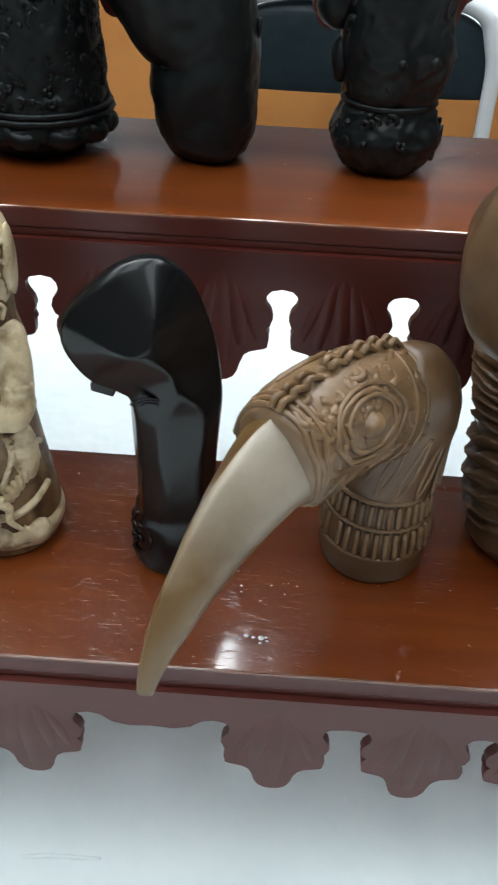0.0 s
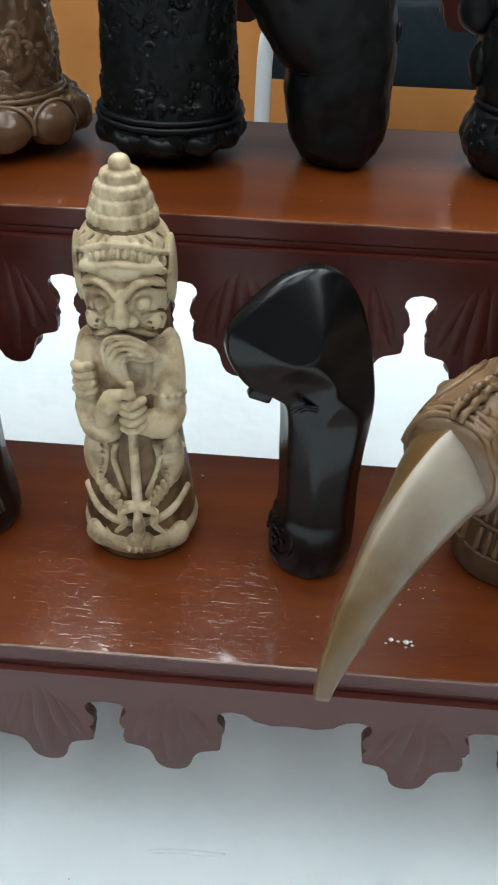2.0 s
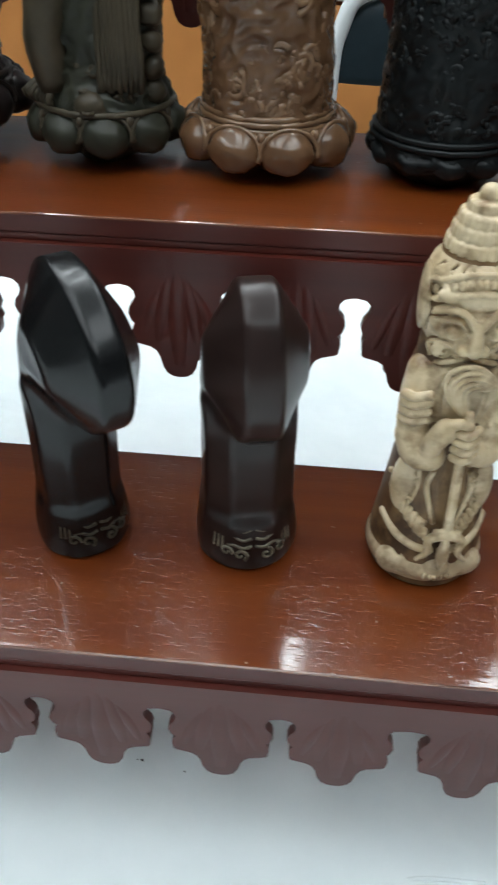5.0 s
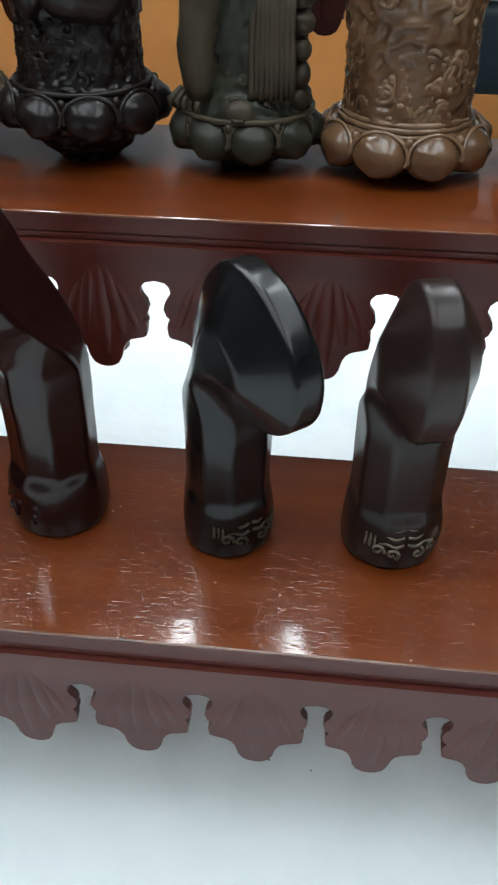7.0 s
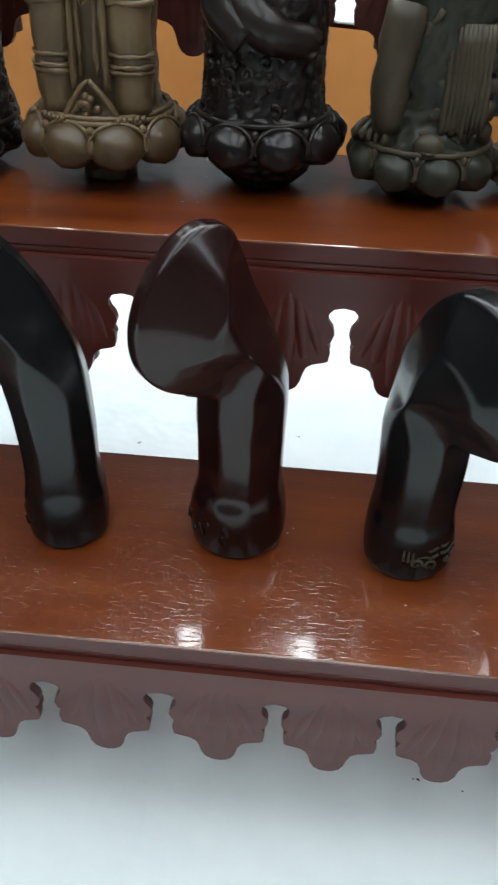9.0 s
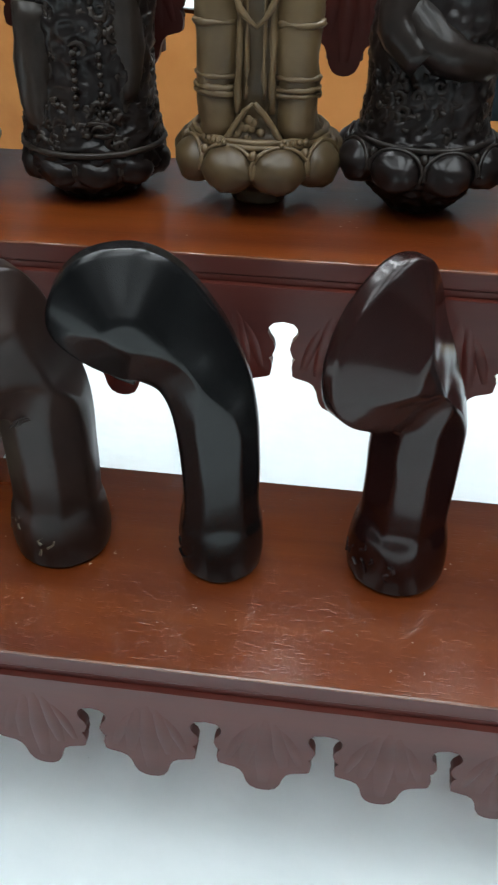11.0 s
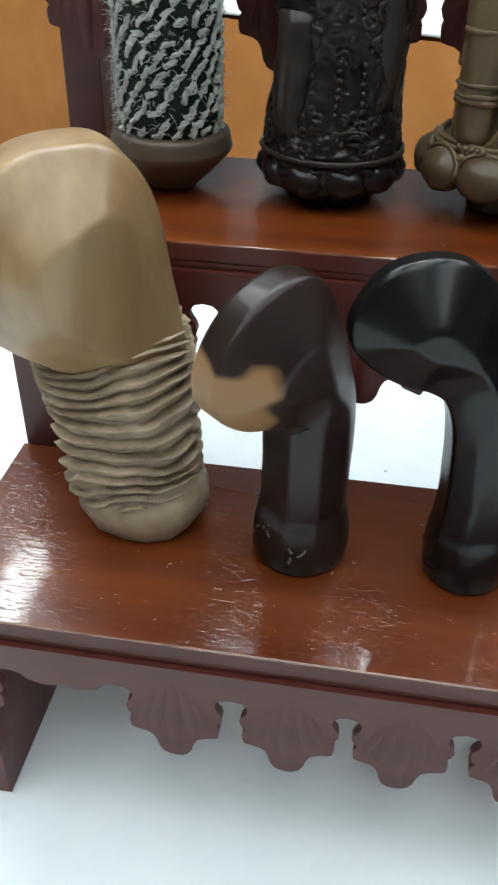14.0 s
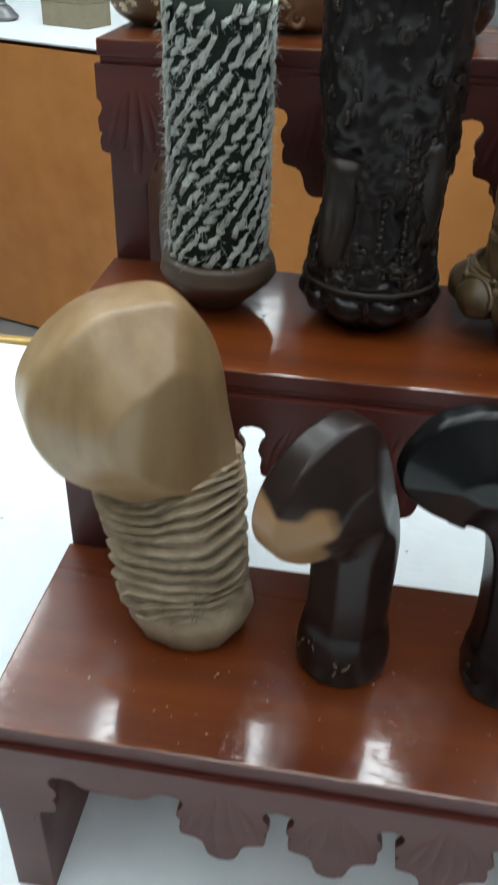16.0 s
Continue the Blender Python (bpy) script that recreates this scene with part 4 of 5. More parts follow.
def bone_figure(x, y):
    """One carved piece: stepped crown, broad face, folded arms, staff with a trident, banded base."""
    g = Carving((-18, -21, -1.2), (18, 15, 112.5), 0.36)
    rows = np.array([(-2, 14, 14, 0), (2.5, 15.2, 15, 0), (10, 15.6, 15, 0), (20, 14.4, 13.5, 0), (34, 12.7, 11.6, 0), (43, 11.8, 10.6, 0), (52, 12.0, 9.8, 0.5), (62, 12.2, 9.2, 1), (68.5, 10.4, 9.0, 1), (73.5, 10.2, 9.2, 1), (83, 10.9, 10.0, 1), (90, 10.4, 10.0, 2), (96, 7.6, 7.6, 2), (104, 4.2, 4.2, 2), (108, 1.5, 1.5, 2)])
    ax, ay, az = g.axes
    wa, wb, wy = (np.interp(az, rows[:, 0], rows[:, k])[None, None, :] for k in (1, 2, 3))
    q = np.sqrt((ax[:, None, None] / wa) ** 2 + ((ay[None, :, None] - wy) / wb) ** 2)
    g.core = np.where(az[None, None, :] > 108.5, 5.0, (q - 1) * np.minimum(wa, wb))

    def at(px, z, lift=0.0):
        """A place on the front, px to the right of the middle."""
        a, b, c = (np.interp(z, rows[:, 0], rows[:, k]) for k in (1, 2, 3))
        t = max(-0.97, min(0.97, px / a))
        return (px, c - (b + lift) * math.sqrt(1 - t * t), z)

    def line(points, r, lift=0.2, groove=False):
        g.strand([at(u, z, lift) for u, z in points], r, groove)

    # crown: scalloped tiers and a knob
    ang = np.arctan2(ay[None, :, None] - 2, ax[:, None, None])
    rad = np.sqrt(ax[:, None, None] ** 2 + (ay[None, :, None] - 2) ** 2)
    zz = az[None, None, :]
    for z, r, h, w in ((96.6, 7.7, 1.6, 10), (99.7, 6.8, 1.5, 9), (102.6, 5.9, 1.4, 8), (105.2, 4.4, 1.3, 7)):
        d = both(rad - r * (1 + 0.075 * np.abs(np.sin(w * ang))) + 0.16 * (zz - z), np.abs(zz - z) - h, 0.9)
        g.raised = either(g.raised, d, 0.15)
    g.blob((0, 2, 107.6), (2.5, 2.5, 2.3))
    g.blob((0, 2, 89.6), (10.8, 10.8, 7.4), 0.2)
    # broad face and belly, smooth before the details
    g.blob((0, 0.6, 79.5), (10.9, 10.5, 14.0), 0.2)
    g.blob((0, 0.4, 60), (11.6, 10.8, 17.0), 0.2)
    g.blob(at(0, 86.4, -0.6), (5.0, 2.2, 2.6), 0.2)
    g.blob((0, 0, 6.0), (16.4, 15.9, 9.6), 0.2)
    for s in (-1, 1):
        for k in range(4):
            u = s * (1.5 + 2.2 * k)
            line([(u, 94.6 - 0.5 * k), (u + s * 1.2, 93.2 - 0.7 * k), (u + s * 0.4, 91.9 - 0.9 * k)], 0.4, 0.5, True)
    # brow band with beads
    arc = [-1, -0.8, -0.5, -0.2, 0, 0.2, 0.5, 0.8, 1]
    for dz, r in ((0.0, 0.75), (4.2, 0.7)):
        line([(10.3 * t, 84.2 + dz + 4.6 * (1 - t * t)) for t in arc], r, 1.2)
    for k in range(13):
        t = -0.92 + 1.84 * k / 12
        g.blob(at(10.3 * t, 86.4 + 4.6 * (1 - t * t), 1.0), (0.75, 0.9, 1.25), 0.1)
    for s in (-1, 1):
        # side plates
        g.blob((s * 11.0, 0.8, 83.5), (1.3, 3.6, 9.0), 0.05)
        for k in range(4):
            g.strand([(s * 10.8, -3.0, 77.5 + 4 * k), (s * 11.6, -2.4, 79.5 + 4 * k)], 0.45, True)
        # brow, eye, cheek
        line([(s * 0.9, 80.8), (s * 2.6, 83.4), (s * 5.4, 84.4), (s * 9.3, 82.0)], (0.95, 0.75), 1.5)
        line([(s * 1.5, 79.2), (s * 3.4, 81.6), (s * 5.6, 82.0), (s * 9.8, 79.6)], 0.6, 1.3)
        line([(s * 1.8, 78.2), (s * 4.0, 75.8), (s * 6.4, 76.0), (s * 9.4, 79.0)], 0.6, 1.3)
        g.blob(at(s * 4.8, 78.7, 0.8), (2.0, 1.7, 2.0), 0.02)
        g.blob(at(s * 2.3, 74.6, 1.7), (1.7, 1.7, 1.4), 0.2)
        g.blob(at(s * 6.4, 73.2, 0.6), (2.7, 1.6, 2.3), 0.05)
        line([(s * 3.6, 72.6), (s * 4.6, 75.0), (s * 7.2, 75.4), (s * 9.2, 73.6), (s * 8.6, 70.8)], 0.6, 1.3)
        line([(s * 6.0, 73.6), (s * 7.3, 73.2), (s * 6.6, 72.2)], 0.45, 2.1, True)
        line([(s * 0.8, 72.4), (s * 3.4, 71.2), (s * 6.4, 69.6), (s * 8.6, 67.8)], 0.8, 0.9)
        g.blob(at(s * 5.2, 87.0, -1.2), (4.5, 2.2, 2.0), 0.2)
        # cut lines round eye, nose and mouth
        line([(s * 1.6, 80.2), (s * 3.4, 82.6), (s * 5.6, 83.2), (s * 9.6, 80.8)], 0.6, 1.5, True)
        line([(s * 2.6, 78.7), (s * 3.5, 80.4), (s * 5.2, 81.0), (s * 6.8, 80.0), (s * 7.2, 78.6), (s * 6.2, 76.9), (s * 4.6, 76.5), (s * 3.2, 77.2), (s * 2.6, 78.7)], 0.6, 1.4, True)
        line([(s * 1.6, 78.0), (s * 3.6, 75.9), (s * 4.2, 74.0), (s * 3.4, 72.8)], 0.55, 1.4, True)
        line([(s * 3.8, 75.0), (s * 6.5, 76.1), (s * 9.2, 74.6), (s * 9.6, 71.6)], 0.5, 1.4, True)
        line([(s * 0.5, 71.2), (s * 3.6, 70.2), (s * 6.8, 68.6)], 0.6, 0.8, True)
        # breast, shoulder, arm
        g.blob(at(s * 5.6, 60.5, -1.5), (4.4, 2.4, 6.2), 0.05)
        g.strand([(s * 8.6, -2.2, 64.6), (s * 9.7, -4.2, 58), (s * 9.6, -5.6, 50)], (4.3, 4.4), soft=0.02)
        for k in range(6):
            t = -1.3 + 0.5 * k
            g.blob((s * (9.7 + 4.3 * math.sin(t)), -5.0 - 4.4 * math.cos(t), 53.2), (0.9, 0.9, 0.9), 0.02)
    g.strand([(9.8, -6.4, 47.5), (8.2, -8.8, 44.6), (3.6, -11.4, 46.8)], (4.5, 3.4), soft=0.02)
    g.strand([(-9.8, -6.4, 48), (-8.4, -8.8, 44.0), (-5.6, -10.8, 44.4)], (4.5, 4.0), soft=0.02)
    g.strand([(-6.4, -11.4, 45.5), (-5.4, -12.8, 50.5), (-3.4, -13.4, 54.5)], (2.6, 2.9), soft=0.02)
    g.strand([(-3.2, -14.0, 56.2), (-0.6, -14.8, 57.4), (1.8, -15.0, 57.0)], (1.6, 1.1), soft=0.02)
    g.strand([at(0, 81.5, 1.2), at(0, 78.5, 1.7), at(0, 75.2, 2.4)], (1.1, 1.9))
    # hooked tuft
    outer = np.array([(-0.4, 58.5), (-4.3, 63.2), (-5.0, 67.9), (-2.2, 71.6), (1.8, 71.6), (5.2, 68.6), (8.2, 64.8)])
    inner = np.array([(0.8, 58.5), (0.3, 61.5), (-0.2, 64.2), (0.6, 65.8), (2.2, 66.2), (4.6, 64.9), (7.6, 64.0)])
    for k in range(5):
        p = outer + (inner - outer) * k / 4
        g.strand([at(u, z, 3.4 + 1.0 * math.sin(i * 0.5) + 0.5 * math.sin(k * 0.8)) for i, (u, z) in enumerate(p)], (0.72, 0.62), soft=0.02)
    # fists
    for k in range(4):
        z = 47.2 + 2.5 * k
        g.strand([(-0.8, -14.2, z - 0.4), (1.6, -16.2, z), (4.2, -14.4, z + 0.9)], 1.12, soft=0.02)
        z = 54.2 + 2.4 * k
        g.strand([(-13.2, -6.4, z - 1.2), (-11.6, -9.6, z), (-8.2, -11.0, z + 1.6)], 1.15, soft=0.02)
    for s in (-1, 1):
        line([(s * 4.0, 67.5), (s * 5.6, 63.0), (s * 5.4, 57.0), (s * 4.6, 52.0)], 0.9, 1.7, True)
        line([(s * 8.8, 69.0), (s * 5.4, 68.4), (s * 2.0, 67.6)], 0.7, 1.5, True)
        line([(s * 12.0, 41.0), (s * 7.0, 40.0), (s * 1.5, 40.6)], 0.8, 0.9, True)
        line([(s * 10.2, 88.0), (s * 9.9, 83.0), (s * 10.0, 76.0)], 0.5, 1.0, True)
    # staff and trident
    g.strand([(1.3, -14.4, 60), (1.3, -14.8, 45), (1.5, -16.6, 24)], (1.1, 1.35), soft=0.02)
    g.strand([(-1.4, -16.6, 23.4), (1.5, -17.4, 24.0), (4.4, -16.6, 23.4)], 0.9, soft=0.02)
    for s in (-1, 1):
        g.strand([(1.5 + s * 1.0, -17.2, 23.0), (1.5 + s * 4.4, -16.6, 20.4), (1.5 + s * 4.0, -16.6, 16.0), (1.5 + s * 6.4, -15.8, 12.4)], (1.4, 0.7), soft=0.02)
    g.strand([(1.5, -17.4, 23), (1.5, -17.4, 19), (1.5, -17.2, 15.5)], (0.9, 1.7), soft=0.02)
    g.strand([(1.5, -17.2, 15.5), (1.5, -17.0, 12.5), (1.5, -16.8, 9.5)], (1.7, 0.4), soft=0.02)
    # sash, thighs with hatched cloth, fringe, belt, toes
    for pts in ([(-3.2, 41), (-4.8, 35), (-3.4, 29), (-2.0, 24)], [(5.4, 41), (7.0, 34), (5.4, 28), (3.8, 24)]):
        line(pts, 0.8, 0.6)
    for s in (-1, 1):
        g.blob(at(s * 8.6, 32.5, -2.4), (4.8, 3.6, 10.5), 0.05)
        for z in (38.6, 36.6, 31.0, 29.0):
            line([(s * 5.8, z - 1.6), (s * 8.6, z - 0.4), (s * 11.6, z + 1.0)], 0.45, 1.15, True)
        for k in range(4):
            line([(s * (7.0 + 1.3 * k), 41 - 0.5 * k), (s * (7.8 + 1.2 * k), 33), (s * (7.4 + 1.0 * k), 26)], 0.30, 0.9, True)
        for k in range(8):
            u = 3.4 + 1.25 * k
            g.blob(at(s * u, 19.2 + 0.12 * u * u * 0.6, 0.9), (1.0, 1.3, 2.2), 0.02)
            g.blob(at(s * (u + 0.6), 22.4 + 0.12 * u * u * 0.6, 0.4), (0.9, 0.9, 0.9), 0.05)
        line([(s * 1.5, 14.6), (s * 6.0, 15.0), (s * 10.5, 16.8), (s * 13.6, 19.8)], 1.15, 0.3)
        g.blob(at(s * 8.0, 7.0, -3.4), (6.6, 4.0, 5.4), 0.3)
        line([(s * 5.0, 4.0), (s * 8.5, 4.8), (s * 12.0, 8.0)], 0.5, 0.9, True)
        line([(s * 9.0, 10.6), (s * 11.2, 12.0), (s * 13.2, 10.6)], 0.6, 0.5, True)
    g.blob(at(1.2, 8.2, -0.6), (3.8, 2.2, 3.4), 0.2)
    for k in range(5):
        g.blob(at(-1.9 + 1.6 * k, 5.6, 1.0), (0.75, 1.0, 1.2), 0.05)
    line([(0.6, -1), (0.2, 1.4), (0.7, 3.6)], 0.45, 0.1, True)
    # brown core holds stain and painted recess shade, raised forms stay pale
    ob = new("carved_figure", g.finish("carved_figure", [IVORY, IVORY_RECESS]))
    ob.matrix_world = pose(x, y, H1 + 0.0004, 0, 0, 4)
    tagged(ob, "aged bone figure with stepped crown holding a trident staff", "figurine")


bone_figure(-0.0017, 0.0472)


# ---- carved hilts on the middle board ----
def relief(bm, prof, z0, z1, count, seed, big=0.0030, radius=0.0007, beads=0.4):
    """Raised scrolls and beads over the front of an upright body with rows (x, y, z, half width, half depth)."""
    rnd = random.Random(seed)
    g = glide(prof, 6)
    for _ in range(count):
        z, a = rnd.uniform(z0, z1), rnd.uniform(-1.9, 1.9)
        k = int(np.argmin(abs(g[:, 2] - z)))
        out = Vector((math.sin(a), -math.cos(a), 0))
        c = Vector((g[k][0] + g[k][3] * math.sin(a), g[k][1] - g[k][4] * math.cos(a), z))
        c -= out * radius * 0.7
        if rnd.random() < beads:
            r = rnd.uniform(0.25, 0.5) * big
            ball(bm, c, (r, r, r), None, 8, 6)
        else:
            curl(bm, c, out, rnd.uniform(0.5, 1.0) * big, rnd.uniform(0, 6.3), radius * 1.5, rnd.choice((0.5, 0.9, 1.3, -1.2)))


def islands(bm):
    """The separate pieces of a bmesh, as corners and faces."""
    bm.verts.index_update()
    seen, out = set(), []
    for v in bm.verts:
        if v in seen:
            continue
        heap, group = [v], []
        seen.add(v)
        while heap:
            q = heap.pop()
            group.append(q)
            for edge in q.link_edges:
                o = edge.other_vert(q)
                if o not in seen:
                    seen.add(o)
                    heap.append(o)
        number = {q: k for k, q in enumerate(group)}
        faces = {f for q in group for f in q.link_faces}
        out.append(([q.co.copy() for q in group], [[number[q] for q in f.verts] for f in faces]))
    return out


def plain_mesh(name, bm, mat):
    mesh = bpy.data.meshes.new(name)
    bmesh.ops.recalc_face_normals(bm, faces=bm.faces)
    bm.to_mesh(mesh)
    bm.free()
    for f in mesh.polygons:
        f.use_smooth = True
    mesh.materials.append(mat)
    return mesh


def lotus(e, mats, z, reach, count, size, turn=0.0):
    """A ring of swelling petals round the foot, each in its raised rim."""
    bm = bmesh.new()
    ball(bm, (0, 0, 0), size, None, 22, 14)
    lumps(bm, 0.0008, 240)
    swell = plain_mesh("petal", bm, mats[0])
    bm = bmesh.new()
    tube(bm, [(size[0] * 1.02 * math.cos(q), -size[1] * (0.34 + 0.1 * math.sin(q)), size[2] * 0.96 * math.sin(q)) for q in [x * 0.37 - 0.3 for x in range(11)]], (0.0007, 0.0007), 7, 2)
    edge = plain_mesh("rim", bm, mats[1])
    for k in range(count):
        a = 2 * math.pi * k / count + turn
        p = new("petal", swell)
        p.parent = e
        p.matrix_local = pose((reach - size[1]) * math.sin(a), -(reach - size[1]) * math.cos(a), z, 0, 0, math.degrees(a)) @ pose(0, 0, 0, -18 + 5 * math.sin(k * 2.1), 4 * math.sin(k * 3.3), 0)
        new("rim", edge).parent = p


def upright(x, y, prof, mats, label, petals=None, ring=None, carve=(), extra=None, yaw=0.0, square=2.0, chisel=0.0009):
    """A carved hilt standing on the middle board."""
    e = base("carved_hilt", (x, y, H2 + 0.0004), yaw, label, "hilt", "hilts on the middle board")
    bm = sweep(prof, around=132, steps=14, square=square)
    lumps(bm, 0.0008, 90, x * 40)
    if carve:
        bm.normal_update()
        for v in bm.verts:
            q = v.co * 230 + Vector((x * 70, 0, 3))
            ridge = 1 - 2.2 * abs(noise.noise(q)) - 0.5 * abs(noise.noise(q * 2.3))
            v.co += v.normal * (chisel * 1.25 * ridge)
    else:
        lumps(bm, 0.0003, 330, x * 70)
    part("body", bm, mats[0], e)
    if petals:
        lotus(e, mats, *petals)
        bm = bmesh.new()
        z, reach, count, size = petals[:4]
        for k in range(count):
            b = 2 * math.pi * (k + 0.5) / count + (petals[4] if len(petals) > 4 else 0)
            ball(bm, Vector((math.sin(b), -math.cos(b), 0)) * (reach * 0.84) + Vector((0, 0, z + size[2] * 0.75)), (0.0014, 0.0014, 0.0016), None, 8, 6)
        tagged(part("beading", bm, mats[1], e), kind="stuff")
    for z, r in ring or ():
        bm = bmesh.new()
        part("fillet", band(bm, z, r, r, 0.0010), mats[1], e)
    bm = bmesh.new()
    for c in carve:
        relief(bm, prof, *c)
    if len(bm.verts):
        tagged(part("scroll_carving", bm, mats[1], e, "raised scroll carving"), kind="stuff")
    else:
        bm.free()
    if extra:
        bm = bmesh.new()
        extra(bm)
        small = bmesh.new()
        for piece in islands(bm):
            span = max((max(v[q] for v in piece[0]) - min(v[q] for v in piece[0])) for q in range(3))
            one = bmesh.new() if span > 0.006 else small
            made = [one.verts.new(v) for v in piece[0]]
            for f in piece[1]:
                one.faces.new([made[q] for q in f])
            if span > 0.006:
                part("carved_form", lumps(lumps(one, 0.0007, 160, x * 30), 0.0005, 420), mats[1], e)
        bm.free()
        if len(small.verts):
            tagged(part("bead_work", small, mats[1], e), kind="stuff")
        else:
            small.free()
    return e


upright(0.1010, 0.1260, [(0, 0, 0, 0.0095, 0.0095), (0, 0, 0.003, 0.0130, 0.0130), (0, 0, 0.010, 0.0163, 0.0160), (0, 0, 0.0165, 0.0145, 0.0140), (0, 0, 0.0195, 0.0132, 0.013), (0, 0, 0.024, 0.0145, 0.0140), (0, 0, 0.032, 0.0160, 0.0155), (-0.0005, 0, 0.042, 0.0150, 0.015), (-0.001, 0, 0.055, 0.0165, 0.015), (-0.002, 0, 0.072, 0.012, 0.011), (-0.002, 0, 0.08, 0.004, 0.004)],
        [BLACK_MATT, BLACK_MATT], "black carved hilt with a bulb-shaped foot", ring=[(0.0195, 0.0134)], carve=[(0.004, 0.017, 26, 1, 0.003, 0.0006), (0.024, 0.07, 30, 2, 0.004, 0.0007)],
        chisel=0.0004,
        extra=lambda bm: (ball(bm, (-0.0150, -0.002, 0.0300), (0.0030, 0.0040, 0.0060)), ball(bm, (-0.0170, 0.0, 0.0440), (0.0060, 0.0060, 0.0070))))
upright(0.0480, 0.1270, [(0, 0, 0, 0.0080, 0.0080), (0, 0, 0.002, 0.0112, 0.0110), (0, 0, 0.008, 0.0142, 0.0140), (-0.001, 0, 0.0205, 0.0157, 0.0150), (-0.001, 0, 0.030, 0.0157, 0.0150), (-0.005, -0.002, 0.041, 0.0185, 0.0155), (-0.012, -0.004, 0.056, 0.0205, 0.0155), (-0.020, -0.005, 0.068, 0.0140, 0.012), (-0.024, -0.005, 0.074, 0.004, 0.004)],
        [BLACK_MATT, BLACK_MATT], "smooth black hilt with a bent head and rounded foot", square=2.3, carve=[(0.028, 0.055, 8, 4, 0.004, 0.0006, 0.1)], chisel=0.0002)
upright(-0.0028, 0.1275, [(0, 0, 0, 0.0120, 0.0120), (0, 0, 0.003, 0.0165, 0.0165), (0, 0, 0.0078, 0.0215, 0.0215), (0, 0, 0.0125, 0.0205, 0.0205), (0, 0, 0.018, 0.0202, 0.0202), (0, 0, 0.0300, 0.0192, 0.0192), (0, 0, 0.050, 0.0186, 0.0186), (0, 0, 0.075, 0.0180, 0.0180), (0, 0, 0.082, 0.008, 0.008)],
        [BLACK_MATT, BLACK_MATT], "black cylindrical hilt densely carved with scrolls", (0.0075, 0.0232, 11, (0.0056, 0.0040, 0.0034)), [(0.0120, 0.0218), (0.0138, 0.0212)], [(0.016, 0.075, 620, 3, 0.0028, 0.0007, 0.45)], chisel=0.0006)
upright(-0.0565, 0.1300, [(0, 0, 0, 0.0090, 0.0090), (0, 0, 0.002, 0.0130, 0.0130), (0, 0, 0.007, 0.0190, 0.0190), (0, 0, 0.013, 0.0205, 0.0200), (0, 0, 0.018, 0.0192, 0.0188), (0, 0, 0.030, 0.0184, 0.0180), (-0.001, 0, 0.042, 0.0186, 0.0180), (-0.001, 0, 0.055, 0.0195, 0.0185), (0, 0, 0.075, 0.016, 0.016), (0, 0, 0.085, 0.006, 0.006)],
        [AMBER, AMBER_PALE], "amber resin hilt with a ring of swelling petals at its foot", (0.0088, 0.0280, 9, (0.0085, 0.0062, 0.0064), 0.35), [(0.0140, 0.0206), (0.0158, 0.0202), (0.0172, 0.0196)], [(0.0175, 0.036, 120, 11, 0.0036, 0.0008, 0.25), (0.040, 0.060, 20, 12, 0.006, 0.0008, 0.0)])


def green_more(bm):
    tube(bm, [(-0.012, -0.010, 0.022), (-0.013, -0.012, 0.036), (-0.010, -0.010, 0.056)], (0.0052, 0.0065), 12, 4)
    for k in range(5):
        tube(bm, [(-0.0125 - 0.0022 * k, -0.0135 + 0.0022 * k, 0.0172), (-0.0135 - 0.0022 * k, -0.0150 + 0.0020 * k, 0.0195), (-0.0120 - 0.0018 * k, -0.0120 + 0.0020 * k, 0.0225)], 0.0011, 7, 3)
    for k in range(9):
        q = 0.0030 + 0.0014 * k
        tube(bm, [(q, -0.0165 + 0.05 * q * (k > 5), 0.0225 + 0.0008 * (k % 2)), (q, -0.0165 + 0.05 * q * (k > 5), 0.034), (q * 0.96, -0.0140, 0.052)], 0.0010, 7, 3)
    ball(bm, (-0.0005, -0.0175, 0.0180), (0.0052, 0.0036, 0.0046))
    band(bm, 0.0180, 0.0016, 0.0016, 0.0006, x=-0.0005, y=-0.0205)
    for k in range(5):
        ball(bm, (0.0160, -0.006 - 0.001 * k, 0.021 + 0.0070 * k), (0.0036, 0.0040, 0.0036))


upright(-0.1055, 0.1280, [(0, 0, 0, 0.0065, 0.0065), (0, 0, 0.002, 0.0090, 0.0090), (0, 0, 0.006, 0.0165, 0.0165), (0, 0, 0.012, 0.0205, 0.0200), (0, 0, 0.018, 0.0195, 0.0188), (0, 0, 0.026, 0.0170, 0.0160), (0.001, 0, 0.040, 0.0160, 0.0150), (0.001, 0, 0.055, 0.0168, 0.0150), (0, 0, 0.075, 0.013, 0.013), (0, 0, 0.085, 0.005, 0.005)],
        [GREEN, GREEN_PALE], "green-grey carved hilt with a fringed sash over a petal foot", (0.0108, 0.0245, 9, (0.0072, 0.0058, 0.0060), 0.2), [(0.0170, 0.0205)], [(0.02, 0.03, 14, 21, 0.003, 0.0007), (0.04, 0.075, 14, 22, 0.004, 0.0008)], green_more)


